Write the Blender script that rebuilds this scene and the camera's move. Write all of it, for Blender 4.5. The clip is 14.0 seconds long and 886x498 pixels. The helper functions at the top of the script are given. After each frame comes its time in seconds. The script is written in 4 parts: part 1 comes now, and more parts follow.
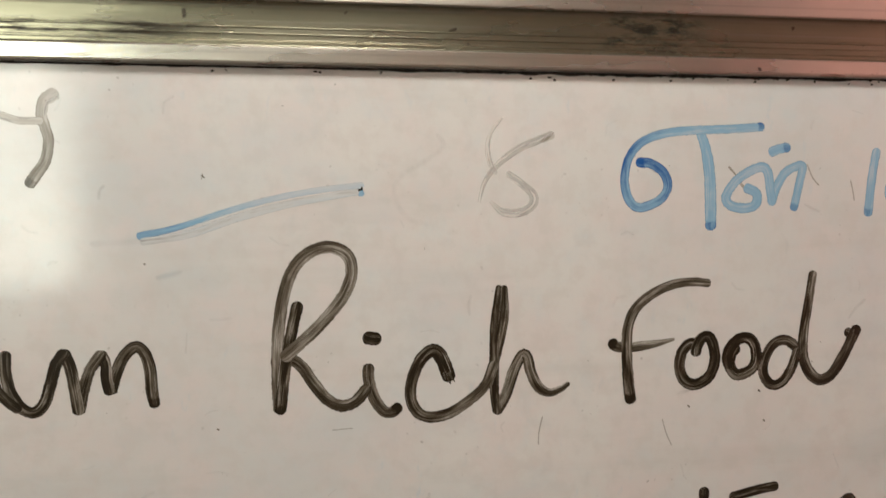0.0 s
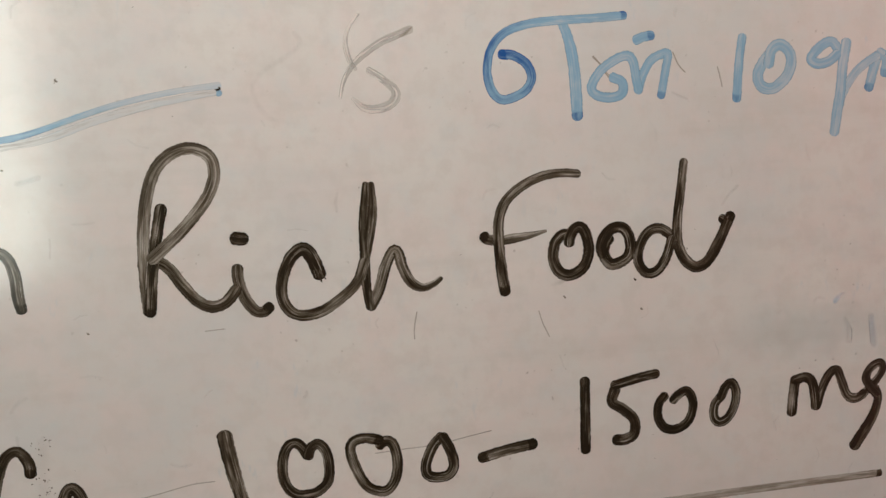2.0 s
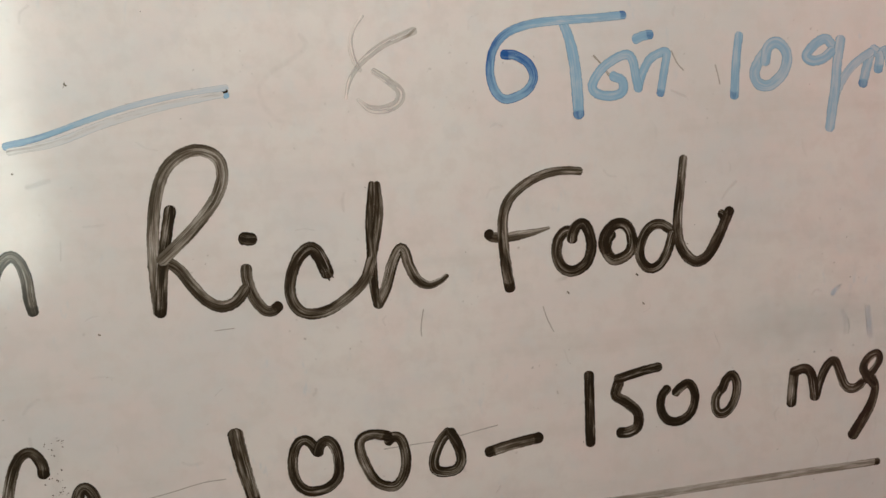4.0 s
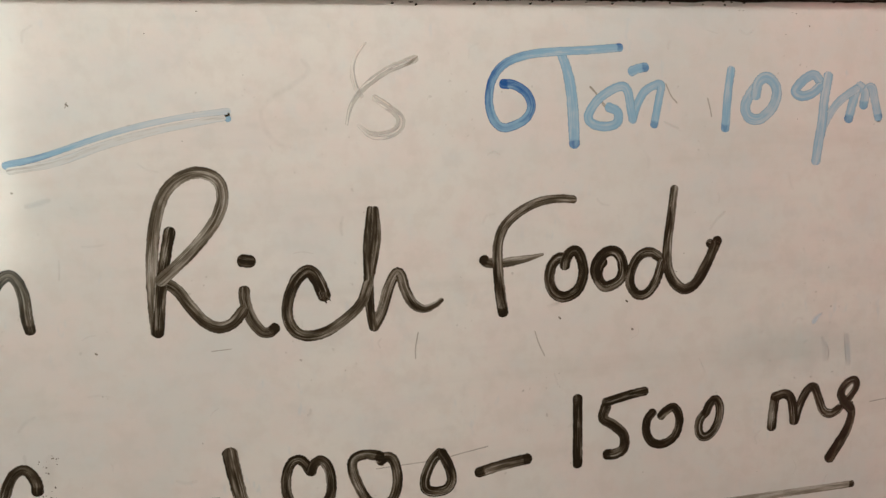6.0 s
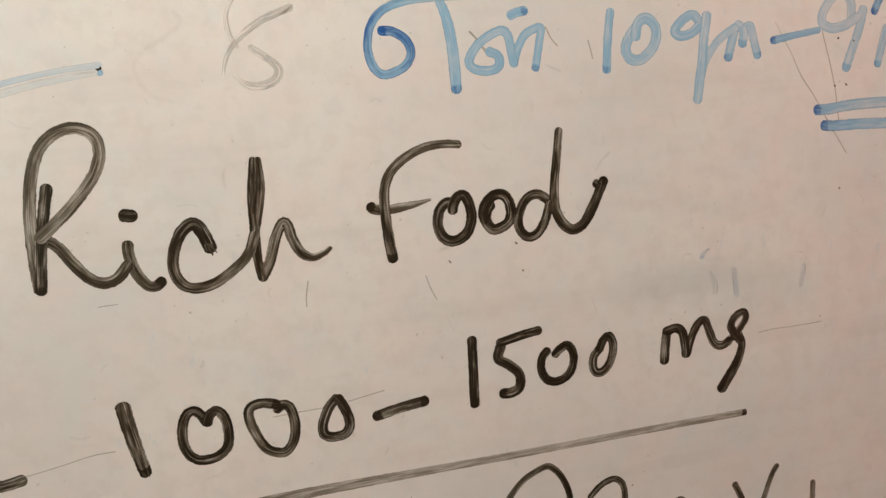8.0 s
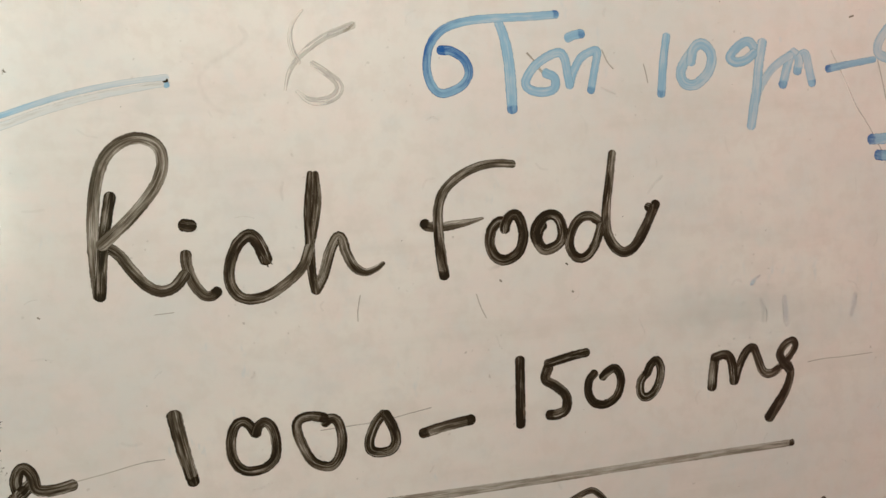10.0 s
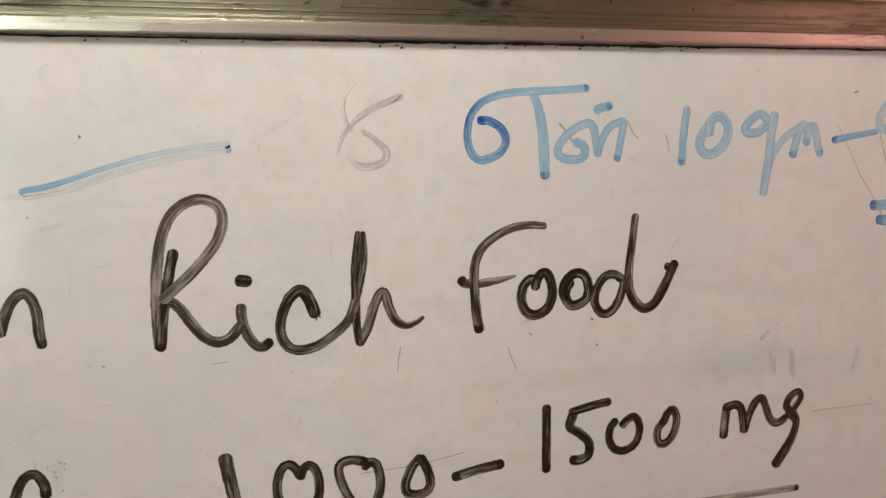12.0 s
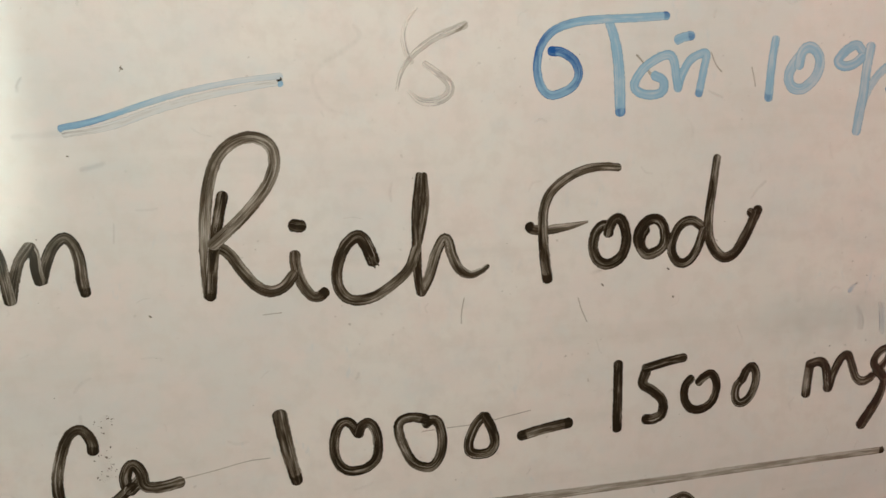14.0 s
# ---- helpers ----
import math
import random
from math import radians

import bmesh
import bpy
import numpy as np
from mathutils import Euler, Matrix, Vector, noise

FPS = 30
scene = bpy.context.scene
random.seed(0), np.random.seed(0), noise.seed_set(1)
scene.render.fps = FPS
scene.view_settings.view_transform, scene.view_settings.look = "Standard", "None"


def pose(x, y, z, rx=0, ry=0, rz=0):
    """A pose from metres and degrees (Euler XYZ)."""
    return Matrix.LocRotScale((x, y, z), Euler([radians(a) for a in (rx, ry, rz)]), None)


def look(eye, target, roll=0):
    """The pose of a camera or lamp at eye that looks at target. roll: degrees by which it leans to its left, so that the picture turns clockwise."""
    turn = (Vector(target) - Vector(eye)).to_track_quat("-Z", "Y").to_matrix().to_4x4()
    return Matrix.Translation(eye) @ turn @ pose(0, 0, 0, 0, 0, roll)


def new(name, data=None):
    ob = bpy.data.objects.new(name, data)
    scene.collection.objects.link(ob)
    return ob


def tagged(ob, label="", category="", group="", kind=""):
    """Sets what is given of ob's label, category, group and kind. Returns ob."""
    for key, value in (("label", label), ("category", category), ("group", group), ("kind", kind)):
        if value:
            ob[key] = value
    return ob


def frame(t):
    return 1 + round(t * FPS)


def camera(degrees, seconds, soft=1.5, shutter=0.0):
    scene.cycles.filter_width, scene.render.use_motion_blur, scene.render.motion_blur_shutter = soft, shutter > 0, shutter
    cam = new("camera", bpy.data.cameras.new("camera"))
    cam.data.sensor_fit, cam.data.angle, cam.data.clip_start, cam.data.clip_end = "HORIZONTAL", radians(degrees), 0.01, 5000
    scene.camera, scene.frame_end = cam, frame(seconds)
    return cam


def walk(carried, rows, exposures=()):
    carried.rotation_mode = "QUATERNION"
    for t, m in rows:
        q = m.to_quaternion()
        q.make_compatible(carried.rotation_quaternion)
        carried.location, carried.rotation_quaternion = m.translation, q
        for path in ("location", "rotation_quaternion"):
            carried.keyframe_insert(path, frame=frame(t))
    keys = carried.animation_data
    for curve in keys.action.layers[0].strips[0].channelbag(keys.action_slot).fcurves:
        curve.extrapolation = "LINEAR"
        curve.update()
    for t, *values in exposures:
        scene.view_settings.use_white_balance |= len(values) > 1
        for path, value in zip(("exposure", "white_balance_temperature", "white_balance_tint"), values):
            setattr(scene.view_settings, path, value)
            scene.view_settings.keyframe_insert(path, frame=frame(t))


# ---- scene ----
cam = camera(58.90, 14.0, soft=1.45, shutter=0.35)
PATH = [
    (0, (0.01420, -0.23974, 1.57851), (0.16314, 0.74673, 1.51007), -0.18),
    (0.1, (0.01314, -0.24264, 1.58058), (0.16464, 0.74394, 1.51969), -0.27),
    (0.2, (0.01767, -0.24990, 1.58449), (0.15984, 0.73813, 1.52458), -1.22),
    (0.3, (0.02383, -0.24951, 1.58268), (0.17120, 0.73718, 1.51390), -1.85),
    (0.4, (0.03193, -0.25129, 1.57590), (0.19082, 0.73373, 1.50888), -2.51),
    (0.5, (0.04423, -0.25494, 1.56891), (0.19543, 0.73164, 1.50734), -3.19),
    (0.7, (0.04881, -0.25920, 1.56502), (0.22344, 0.72282, 1.49340), -2.70),
    (1, (0.04487, -0.25708, 1.56062), (0.21188, 0.72683, 1.49707), -1.82),
    (1.5, (0.04636, -0.25587, 1.55911), (0.20435, 0.72857, 1.48225), -2.04),
    (2, (0.05262, -0.24961, 1.55022), (0.20760, 0.73421, 1.46028), -2.78),
    (2.5, (0.04949, -0.25117, 1.55029), (0.20534, 0.73254, 1.46074), -2.67),
    (3, (0.04543, -0.25027, 1.55223), (0.19551, 0.73484, 1.46830), -2.60),
    (3.2, (0.04726, -0.25059, 1.55184), (0.20086, 0.73356, 1.46317), -2.87),
    (5.3, (0.04730, -0.25446, 1.54903), (0.23105, 0.72437, 1.45886), -2.81),
    (5.5, (0.04505, -0.25388, 1.55353), (0.23088, 0.72397, 1.45720), -2.44),
    (6, (0.04060, -0.25439, 1.56179), (0.23695, 0.72074, 1.45901), -1.98),
    (6.5, (0.05440, -0.25570, 1.55169), (0.25678, 0.71822, 1.44912), -3.41),
    (7, (0.05503, -0.25933, 1.55067), (0.26398, 0.71410, 1.45698), -3.55),
    (7.5, (0.06425, -0.26586, 1.54595), (0.28325, 0.70498, 1.44844), -4.18),
    (7.7, (0.06581, -0.26496, 1.55143), (0.29887, 0.69779, 1.41428), -4.02),
    (9.8, (0.06015, -0.26528, 1.54971), (0.27564, 0.70445, 1.43486), -3.07),
    (10, (0.05468, -0.26351, 1.55026), (0.26553, 0.70821, 1.44393), -2.56),
    (10.5, (0.05374, -0.25974, 1.55085), (0.26291, 0.70976, 1.42314), -2.08),
    (11, (0.03700, -0.25279, 1.54570), (0.19198, 0.72588, 1.41079), -2.16),
    (11.1, (0.03122, -0.25870, 1.55234), (0.18981, 0.71828, 1.40960), -1.84),
    (11.2, (0.03257, -0.26871, 1.55868), (0.18626, 0.71082, 1.42870), -1.64),
    (11.3, (0.03507, -0.27975, 1.56168), (0.19570, 0.70276, 1.46750), -1.56),
    (11.4, (0.03052, -0.28444, 1.56943), (0.21817, 0.69318, 1.47430), -0.87),
    (11.5, (0.02652, -0.28665, 1.57134), (0.24216, 0.68667, 1.49288), -0.46),
    (11.6, (0.02684, -0.28313, 1.57416), (0.25463, 0.68680, 1.48838), -0.44),
    (11.7, (0.03394, -0.28105, 1.57800), (0.25411, 0.68819, 1.46796), -0.64),
    (11.9, (0.03440, -0.27765, 1.56795), (0.26398, 0.69166, 1.48008), -1.07),
    (12, (0.03352, -0.27655, 1.56785), (0.26300, 0.69271, 1.47914), -1.35),
    (12.5, (0.03248, -0.26504, 1.56459), (0.25988, 0.70176, 1.44806), -1.87),
    (13, (0.03273, -0.26439, 1.55898), (0.25977, 0.70366, 1.45253), -2.24),
    (13.5, (0.02966, -0.25949, 1.55966), (0.24124, 0.71052, 1.44001), -1.85),
    (14, (0.02352, -0.25374, 1.55976), (0.22251, 0.71695, 1.42503), -1.57),
]
walk(cam, [(t, look(eye, target, roll)) for t, eye, target, roll in PATH], [(0.0, -1.28, 6500, 10), (0.5, -1.3, 6500, 10), (1.0, -1.21, 6450, 10), (2.0, -1.32, 6350, 12), (3.0, -1.32, 6350, 12), (5.5, -1.25, 6500, 10), (6.0, -1.23, 6550, 10), (7.0, -1.15, 6600, 10), (7.5, -1.03, 6600, 10), (10.0, -0.95, 6450, 6), (10.5, -0.95, 6450, 6), (11.0, -1.07, 6400, 8), (11.5, -1.15, 6350, 10), (12.0, -1.13, 6400, 10), (12.5, -1.04, 6500, 8), (13.5, -1.05, 6500, 7), (14.0, -1.14, 6500, 7)])

# ---- world and light ----
world = bpy.data.worlds.new("sky")
scene.world = world
world.use_nodes = True
wn = world.node_tree.nodes
sky = wn.new("ShaderNodeTexSky")
sky.sky_type, sky.sun_disc = "NISHITA", False
sky.sun_elevation, sky.sun_rotation = radians(38), radians(200)
wn["Background"].inputs["Strength"].default_value = 0.08
world.node_tree.links.new(sky.outputs[0], wn["Background"].inputs[0])

sun = new("sun", bpy.data.lights.new("sun", "SUN"))
sun.data.energy, sun.data.angle, sun.data.color = 0.8, radians(12), (1.0, 0.95, 0.88)
sun.matrix_world = look((2, -2, 6), (0, -9, 0))

ROOM_LEFT, ROOM_RIGHT, ROOM_BACK, ROOM_TOP = -1.8, 0.82, -1.3, 2.7
WIN_L, WIN_R, WIN_B, WIN_T = -0.93, -0.415, 1.36, 2.12

# daylight that falls in through the window's opening
day = new("window_daylight", bpy.data.lights.new("window_daylight", "AREA"))
day.data.shape, day.data.size, day.data.size_y = "RECTANGLE", WIN_R - WIN_L - 0.08, WIN_T - WIN_B - 0.08
day.data.energy, day.data.color = 12.5, (0.95, 1.0, 0.86)
day.matrix_world = look(((WIN_L + WIN_R) / 2, ROOM_BACK - 0.10, (WIN_B + WIN_T) / 2), ((WIN_L + WIN_R) / 2, 0, (WIN_B + WIN_T) / 2))

# an unseen warm bulb, added in front of the board to light it from above
LAMP = (0.0, -0.32, 1.88)
bulb = new("added_bulb_light", bpy.data.lights.new("added_bulb_light", "POINT"))
bulb.data.energy, bulb.data.color, bulb.data.shadow_soft_size = 18.0, (0.975, 0.958, 0.868), 0.06
bulb.location = LAMP

# an added, unseen spot on the far side that brightens the pink side wall
wash = new("added_wall_wash_light", bpy.data.lights.new("added_wall_wash_light", "SPOT"))
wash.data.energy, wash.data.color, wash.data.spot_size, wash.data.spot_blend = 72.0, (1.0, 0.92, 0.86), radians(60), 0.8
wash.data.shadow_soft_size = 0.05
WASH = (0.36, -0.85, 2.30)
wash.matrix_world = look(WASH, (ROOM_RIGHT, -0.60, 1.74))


# ---- materials ----
class Nodes:
    """A small writer of node materials."""

    def __init__(self, name):
        self.mat = bpy.data.materials.new(name)
        self.mat.use_nodes = True
        self.tree = self.mat.node_tree
        self.bsdf = self.tree.nodes["Principled BSDF"]
        self.out = self.tree.nodes["Material Output"]

    def put(self, kind, **values):
        node = self.tree.nodes.new(kind)
        for key, value in values.items():
            node.inputs[key.replace("_", " ")].default_value = value
        return node

    def link(self, a, b):
        self.tree.links.new(a, b)

    def value(self, socket, v):
        if isinstance(v, (int, float)):
            socket.default_value = v
        else:
            self.link(v, socket)

    def math(self, op, a, b=0.0, c=0.0, clamp=False):
        node = self.tree.nodes.new("ShaderNodeMath")
        node.operation, node.use_clamp = op, clamp
        for i, v in enumerate((a, b, c)):
            self.value(node.inputs[i], v)
        return node.outputs[0]

    def ramp(self, v, lo, hi, to_lo=0.0, to_hi=1.0):
        node = self.tree.nodes.new("ShaderNodeMapRange")
        node.interpolation_type = "SMOOTHSTEP"
        for key, x in (("Value", v), ("From Min", lo), ("From Max", hi), ("To Min", to_lo), ("To Max", to_hi)):
            self.value(node.inputs[key], x)
        return node.outputs[0]

    def mix(self, fac, a, b):
        node = self.tree.nodes.new("ShaderNodeMix")
        node.data_type = "RGBA"
        self.value(node.inputs[0], fac)
        for socket, v in ((node.inputs[6], a), (node.inputs[7], b)):
            if isinstance(v, tuple):
                socket.default_value = (*v, 1)
            else:
                self.link(v, socket)
        return node.outputs[2]

    def place(self, scale=(1, 1, 1), shift=(0, 0, 0)):
        co = self.tree.nodes.new("ShaderNodeTexCoord")
        node = self.tree.nodes.new("ShaderNodeMapping")
        node.inputs["Scale"].default_value, node.inputs["Location"].default_value = scale, shift
        self.link(co.outputs["Object"], node.inputs["Vector"])
        return node.outputs[0]

    def noise(self, scale, where=None, detail=3.0, rough=0.55):
        node = self.put("ShaderNodeTexNoise", Scale=scale, Detail=detail, Roughness=rough)
        self.link(where or self.place(), node.inputs["Vector"])
        return node.outputs[0]

    def attribute(self, name):
        node = self.tree.nodes.new("ShaderNodeAttribute")
        node.attribute_name = name
        return node.outputs["Fac"]

    def bump(self, height, strength, distance):
        node = self.put("ShaderNodeBump", Strength=strength, Distance=distance)
        self.link(height, node.inputs["Height"])
        self.link(node.outputs[0], self.bsdf.inputs["Normal"])
        return node.outputs[0]

    def set(self, color=None, rough=None, metal=None):
        for key, v in (("Base Color", color), ("Roughness", rough), ("Metallic", metal)):
            if isinstance(v, tuple):
                self.bsdf.inputs[key].default_value = (*v, 1)
            elif v is not None:
                self.value(self.bsdf.inputs[key], v)
        return self.mat


def enamel():
    """Worn white writing surface: slightly mottled, with wiped ink left in it."""
    n = Nodes("white_enamel")
    blotch = n.ramp(n.noise(9.0, detail=4.0), 0.35, 0.7)
    base = n.mix(blotch, (0.79, 0.76, 0.735), (0.71, 0.692, 0.68))
    tint = n.ramp(n.noise(48.0, n.place((1, 1, 1), (7, 0, 3)), 4.0, 0.65), 0.40, 0.64)
    base = n.mix(n.math("MULTIPLY", tint, 0.6), base, (0.79, 0.70, 0.68))
    pale = n.ramp(n.noise(70.0, n.place((1, 1, 1), (1, 0, 9)), 4.0, 0.65), 0.50, 0.70)
    base = n.mix(n.math("MULTIPLY", pale, 0.45), base, (0.70, 0.715, 0.72))
    mottle = n.ramp(n.noise(125.0, n.place((1, 1, 1), (2, 0, 6)), 3.0, 0.6), 0.44, 0.66)
    base = n.mix(n.math("MULTIPLY", mottle, 0.42), base, (0.69, 0.64, 0.61))
    fibre = n.ramp(n.noise(1.0, n.place((260, 1, 90), (0.3, 0, 5.0)), 3.0, 0.6), 0.60, 0.72, 0.0, 0.40)
    fibre_area = n.ramp(n.noise(17.0, n.place((1, 1, 1), (8, 0, 4)), 3.0), 0.46, 0.64)
    base = n.mix(n.math("MULTIPLY", fibre, fibre_area), base, (0.55, 0.64, 0.70))
    smear = n.ramp(n.noise(1.0, n.place((14, 1, 22), (3.1, 0, 0.7)), 5.0, 0.6), 0.47, 0.68, 0.0, 0.26)
    base = n.mix(smear, base, (0.60, 0.68, 0.72))
    wipe = n.ramp(n.noise(1.0, n.place((9, 1, 70), (0.4, 0, 2.0)), 4.0, 0.6), 0.50, 0.72, 0.0, 0.28)
    base = n.mix(wipe, base, (0.60, 0.57, 0.54))
    speck = n.ramp(n.noise(420.0, detail=1.0), 0.69, 0.77, 0.0, 0.50)
    speck_area = n.ramp(n.noise(30.0, n.place((1, 1, 1), (5, 0, 1))), 0.50, 0.66)
    base = n.mix(n.math("MULTIPLY", speck, speck_area), base, (0.30, 0.26, 0.24))
    rough = n.ramp(n.noise(55.0, detail=5.0, rough=0.7), 0.3, 0.72, 0.085, 0.19)
    n.bump(n.math("ADD", n.noise(120.0, detail=3.0), n.math("MULTIPLY", n.noise(700.0, detail=2.0), 0.30)), 0.08, 0.0006)
    n.bsdf.inputs["Specular IOR Level"].default_value = 0.80
    return n.set(base, rough)


def ink(name, shades, spread, lines, hair, gain, stop, rough=0.16, edge_ink=0.05, absorb=None):
    """A film of marker ink that replaces what it crosses: a broad uneven profile, fine lines and dry hairs along the stroke, ink pooled where the pen stops."""
    n = Nodes(name)
    along, across = n.attribute("along"), n.attribute("across")
    density, pool, seed = n.attribute("ink_density"), n.attribute("pool"), n.attribute("seed")

    def grain(length, breadth, shift, lo, hi, detail=2.0):
        vec = n.put("ShaderNodeCombineXYZ")
        n.link(n.math("MULTIPLY", along, length), vec.inputs[0])
        n.link(n.math("MULTIPLY", across, breadth), vec.inputs[1])
        n.link(n.math("ADD", seed, shift), vec.inputs[2])
        return n.ramp(n.noise(1.0, vec.outputs[0], detail, 0.5), lo, hi)

    side = n.math("ABSOLUTE", across)
    cloud = grain(0.22, 0.7, 7.3, 0.3, 0.7, 3.0)
    film = n.math("MULTIPLY_ADD", grain(0.075, 1.25, 0.0, 0.36, 0.64), 2 * spread, 0.55 - spread)
    film = n.math("ADD", film, n.math("MULTIPLY_ADD", grain(0.055, 5.2, 3.1, 0.40, 0.60), 2 * lines, -lines))
    film = n.math("SUBTRACT", film, n.math("MULTIPLY", grain(0.05, 11.0, 11.7, 0.58, 0.68), hair))
    film = n.math("ADD", film, n.math("MULTIPLY_ADD", cloud, 0.12, -0.06))
    lean = n.math("SINE", n.math("MULTIPLY", seed, 5.0))
    film = n.math("ADD", film, n.math("MULTIPLY", n.math("MULTIPLY", across, lean), spread * 0.6))
    film = n.math("ADD", film, n.math("MULTIPLY", n.ramp(side, 0.62, 0.92), edge_ink))
    film = n.math("MULTIPLY", n.math("MULTIPLY", n.math("MAXIMUM", film, 0.06), density), gain)
    blot = n.ramp(n.math("ADD", pool, n.math("MULTIPLY_ADD", n.noise(450.0, detail=3.0), 1.3, -0.65)), 0.30, 0.80)
    film = n.math("ADD", film, n.math("MULTIPLY", n.math("MULTIPLY", blot, n.math("MULTIPLY_ADD", cloud, 0.5, 0.5)), stop), clamp=True)
    frayed = n.math("MULTIPLY_ADD", n.noise(900.0, detail=2.0), 0.34, 0.78)
    edge = n.ramp(n.math("SUBTRACT", frayed, side), -0.04, 0.07)
    if absorb:
        tone = n.put("ShaderNodeCombineColor")
        for i, (k, white) in enumerate(zip(absorb, BARE)):
            n.link(n.math("MULTIPLY", n.math("POWER", math.exp(-k), film), white), tone.inputs[i])
        color = tone.outputs[0]
    else:
        color = n.mix(n.ramp(film, 0.0, 0.42), BARE, shades[1])
        color = n.mix(n.ramp(film, 0.36, 1.0), color, shades[0])
    n.set(color, rough)
    clear = n.put("ShaderNodeBsdfTransparent")
    mixed = n.put("ShaderNodeMixShader")
    n.link(n.math("MULTIPLY", edge, n.ramp(film, 0.0, 0.10), clamp=True), mixed.inputs[0])
    n.link(clear.outputs[0], mixed.inputs[1])
    n.link(n.bsdf.outputs[0], mixed.inputs[2])
    n.link(mixed.outputs[0], n.out.inputs[0])
    return n.mat


def haze(name, color, patchy):
    """Ink wiped to a thin, soft-edged film."""
    n = Nodes(name)
    side = n.math("ABSOLUTE", n.attribute("across"))
    patch = n.ramp(n.noise(patchy, detail=5.0, rough=0.65), 0.20, 0.72, 0.25, 1.0)
    soft = n.ramp(n.math("ADD", side, n.math("MULTIPLY", n.noise(160.0, detail=3.0), 0.5)), 0.35, 1.15, 1.0, 0.0)
    fac = n.math("MULTIPLY", n.math("MULTIPLY", soft, patch), n.attribute("ink_density"), clamp=True)
    n.set(color, 0.16)
    clear = n.put("ShaderNodeBsdfTransparent")
    mixed = n.put("ShaderNodeMixShader")
    n.link(fac, mixed.inputs[0])
    n.link(clear.outputs[0], mixed.inputs[1])
    n.link(n.bsdf.outputs[0], mixed.inputs[2])
    n.link(mixed.outputs[0], n.out.inputs[0])
    return n.mat


def aluminium(name, bright, dull_tone, smooth):
    """Drawn aluminium with lengthwise lines, dull oxide and finger grime."""
    n = Nodes(name)
    line = n.noise(1.0, n.place((2.5, 900, 900)), 3.0, 0.6)
    dull = n.ramp(n.noise(1.0, n.place((14, 60, 60)), 4.0), 0.35, 0.7)
    base = n.mix(dull, bright, dull_tone)
    base = n.mix(n.ramp(line, 0.5, 0.72, 0.0, 0.35), base, (0.30, 0.28, 0.25))
    grime = n.noise(1.0, n.place((38, 260, 420), (1.7, 0, 0)), 5.0, 0.65)
    patch = n.ramp(n.noise(1.0, n.place((9, 8, 8), (2.35, 0, 0)), 2.0), 0.50, 0.66)
    dirt = n.math("MULTIPLY", n.math("MULTIPLY", n.ramp(grime, 0.50, 0.62), patch), 0.3)
    base = n.mix(n.math("MULTIPLY", dirt, 0.85), base, (0.05, 0.04, 0.03))
    pit = n.ramp(n.noise(300.0, detail=1.0), 0.72, 0.78, 0.0, 0.8)
    base = n.mix(pit, base, (0.08, 0.06, 0.05))
    where = n.put("ShaderNodeSeparateXYZ")
    n.link(n.place(), where.inputs[0])
    for x, reach, low, high in ((0.536, 0.022, 0.0052, 0.0185), (0.36, 0.060, 0.0065, 0.0135), (0.655, 0.008, 0.0175, 0.0235)):
        spot = n.ramp(n.math("ABSOLUTE", n.math("SUBTRACT", where.outputs[0], x)), reach * 0.35, reach, 1.0, 0.0)
        band = n.math("MULTIPLY", n.ramp(where.outputs[2], low, low + 0.002), n.ramp(where.outputs[2], high - 0.003, high, 1.0, 0.0))
        smut = n.ramp(n.noise(1.0, n.place((2.4 / reach, 300, 420), (x * 9, 0, 0)), 5.0, 0.7), 0.42, 0.60)
        dirt = n.math("MAXIMUM", dirt, n.math("MULTIPLY", n.math("MULTIPLY", spot, band), smut))
    base = n.mix(n.math("MULTIPLY", dirt, 0.92), base, (0.022, 0.017, 0.013))
    rough = n.math("MAXIMUM", n.math("MULTIPLY_ADD", dull, 0.10, smooth), n.math("MULTIPLY", dirt, 0.42))
    n.link(n.math("MULTIPLY_ADD", dirt, -0.5, 0.5), n.bsdf.inputs["Specular IOR Level"])
    n.bump(line, 0.14, 0.0003)
    return n.set(base, rough, n.math("MULTIPLY_ADD", dirt, -0.25, 0.92))


def grimy(name, a, b, scale=60.0, rough=0.75):
    n = Nodes(name)
    h = n.noise(scale, detail=4.0)
    n.bump(h, 0.3, 0.002)
    return n.set(n.mix(n.ramp(h, 0.3, 0.7), a, b), rough)


def daylight():
    """Bright overcast sky over pale garden green, far outside the window."""
    n = Nodes("daylight_backdrop")
    emit = n.put("ShaderNodeEmission", Strength=DAY)
    leaf = n.ramp(n.noise(1.1, detail=5.0), 0.42, 0.62)
    n.link(n.mix(leaf, (1.0, 0.98, 0.84), (0.86, 0.97, 0.66)), emit.inputs[0])
    n.link(emit.outputs[0], n.out.inputs[0])
    return n.mat


def glowing(name, color, strength):
    n = Nodes(name)
    emit = n.put("ShaderNodeEmission", Color=(*color, 1), Strength=strength)
    n.link(emit.outputs[0], n.out.inputs[0])
    return n.mat


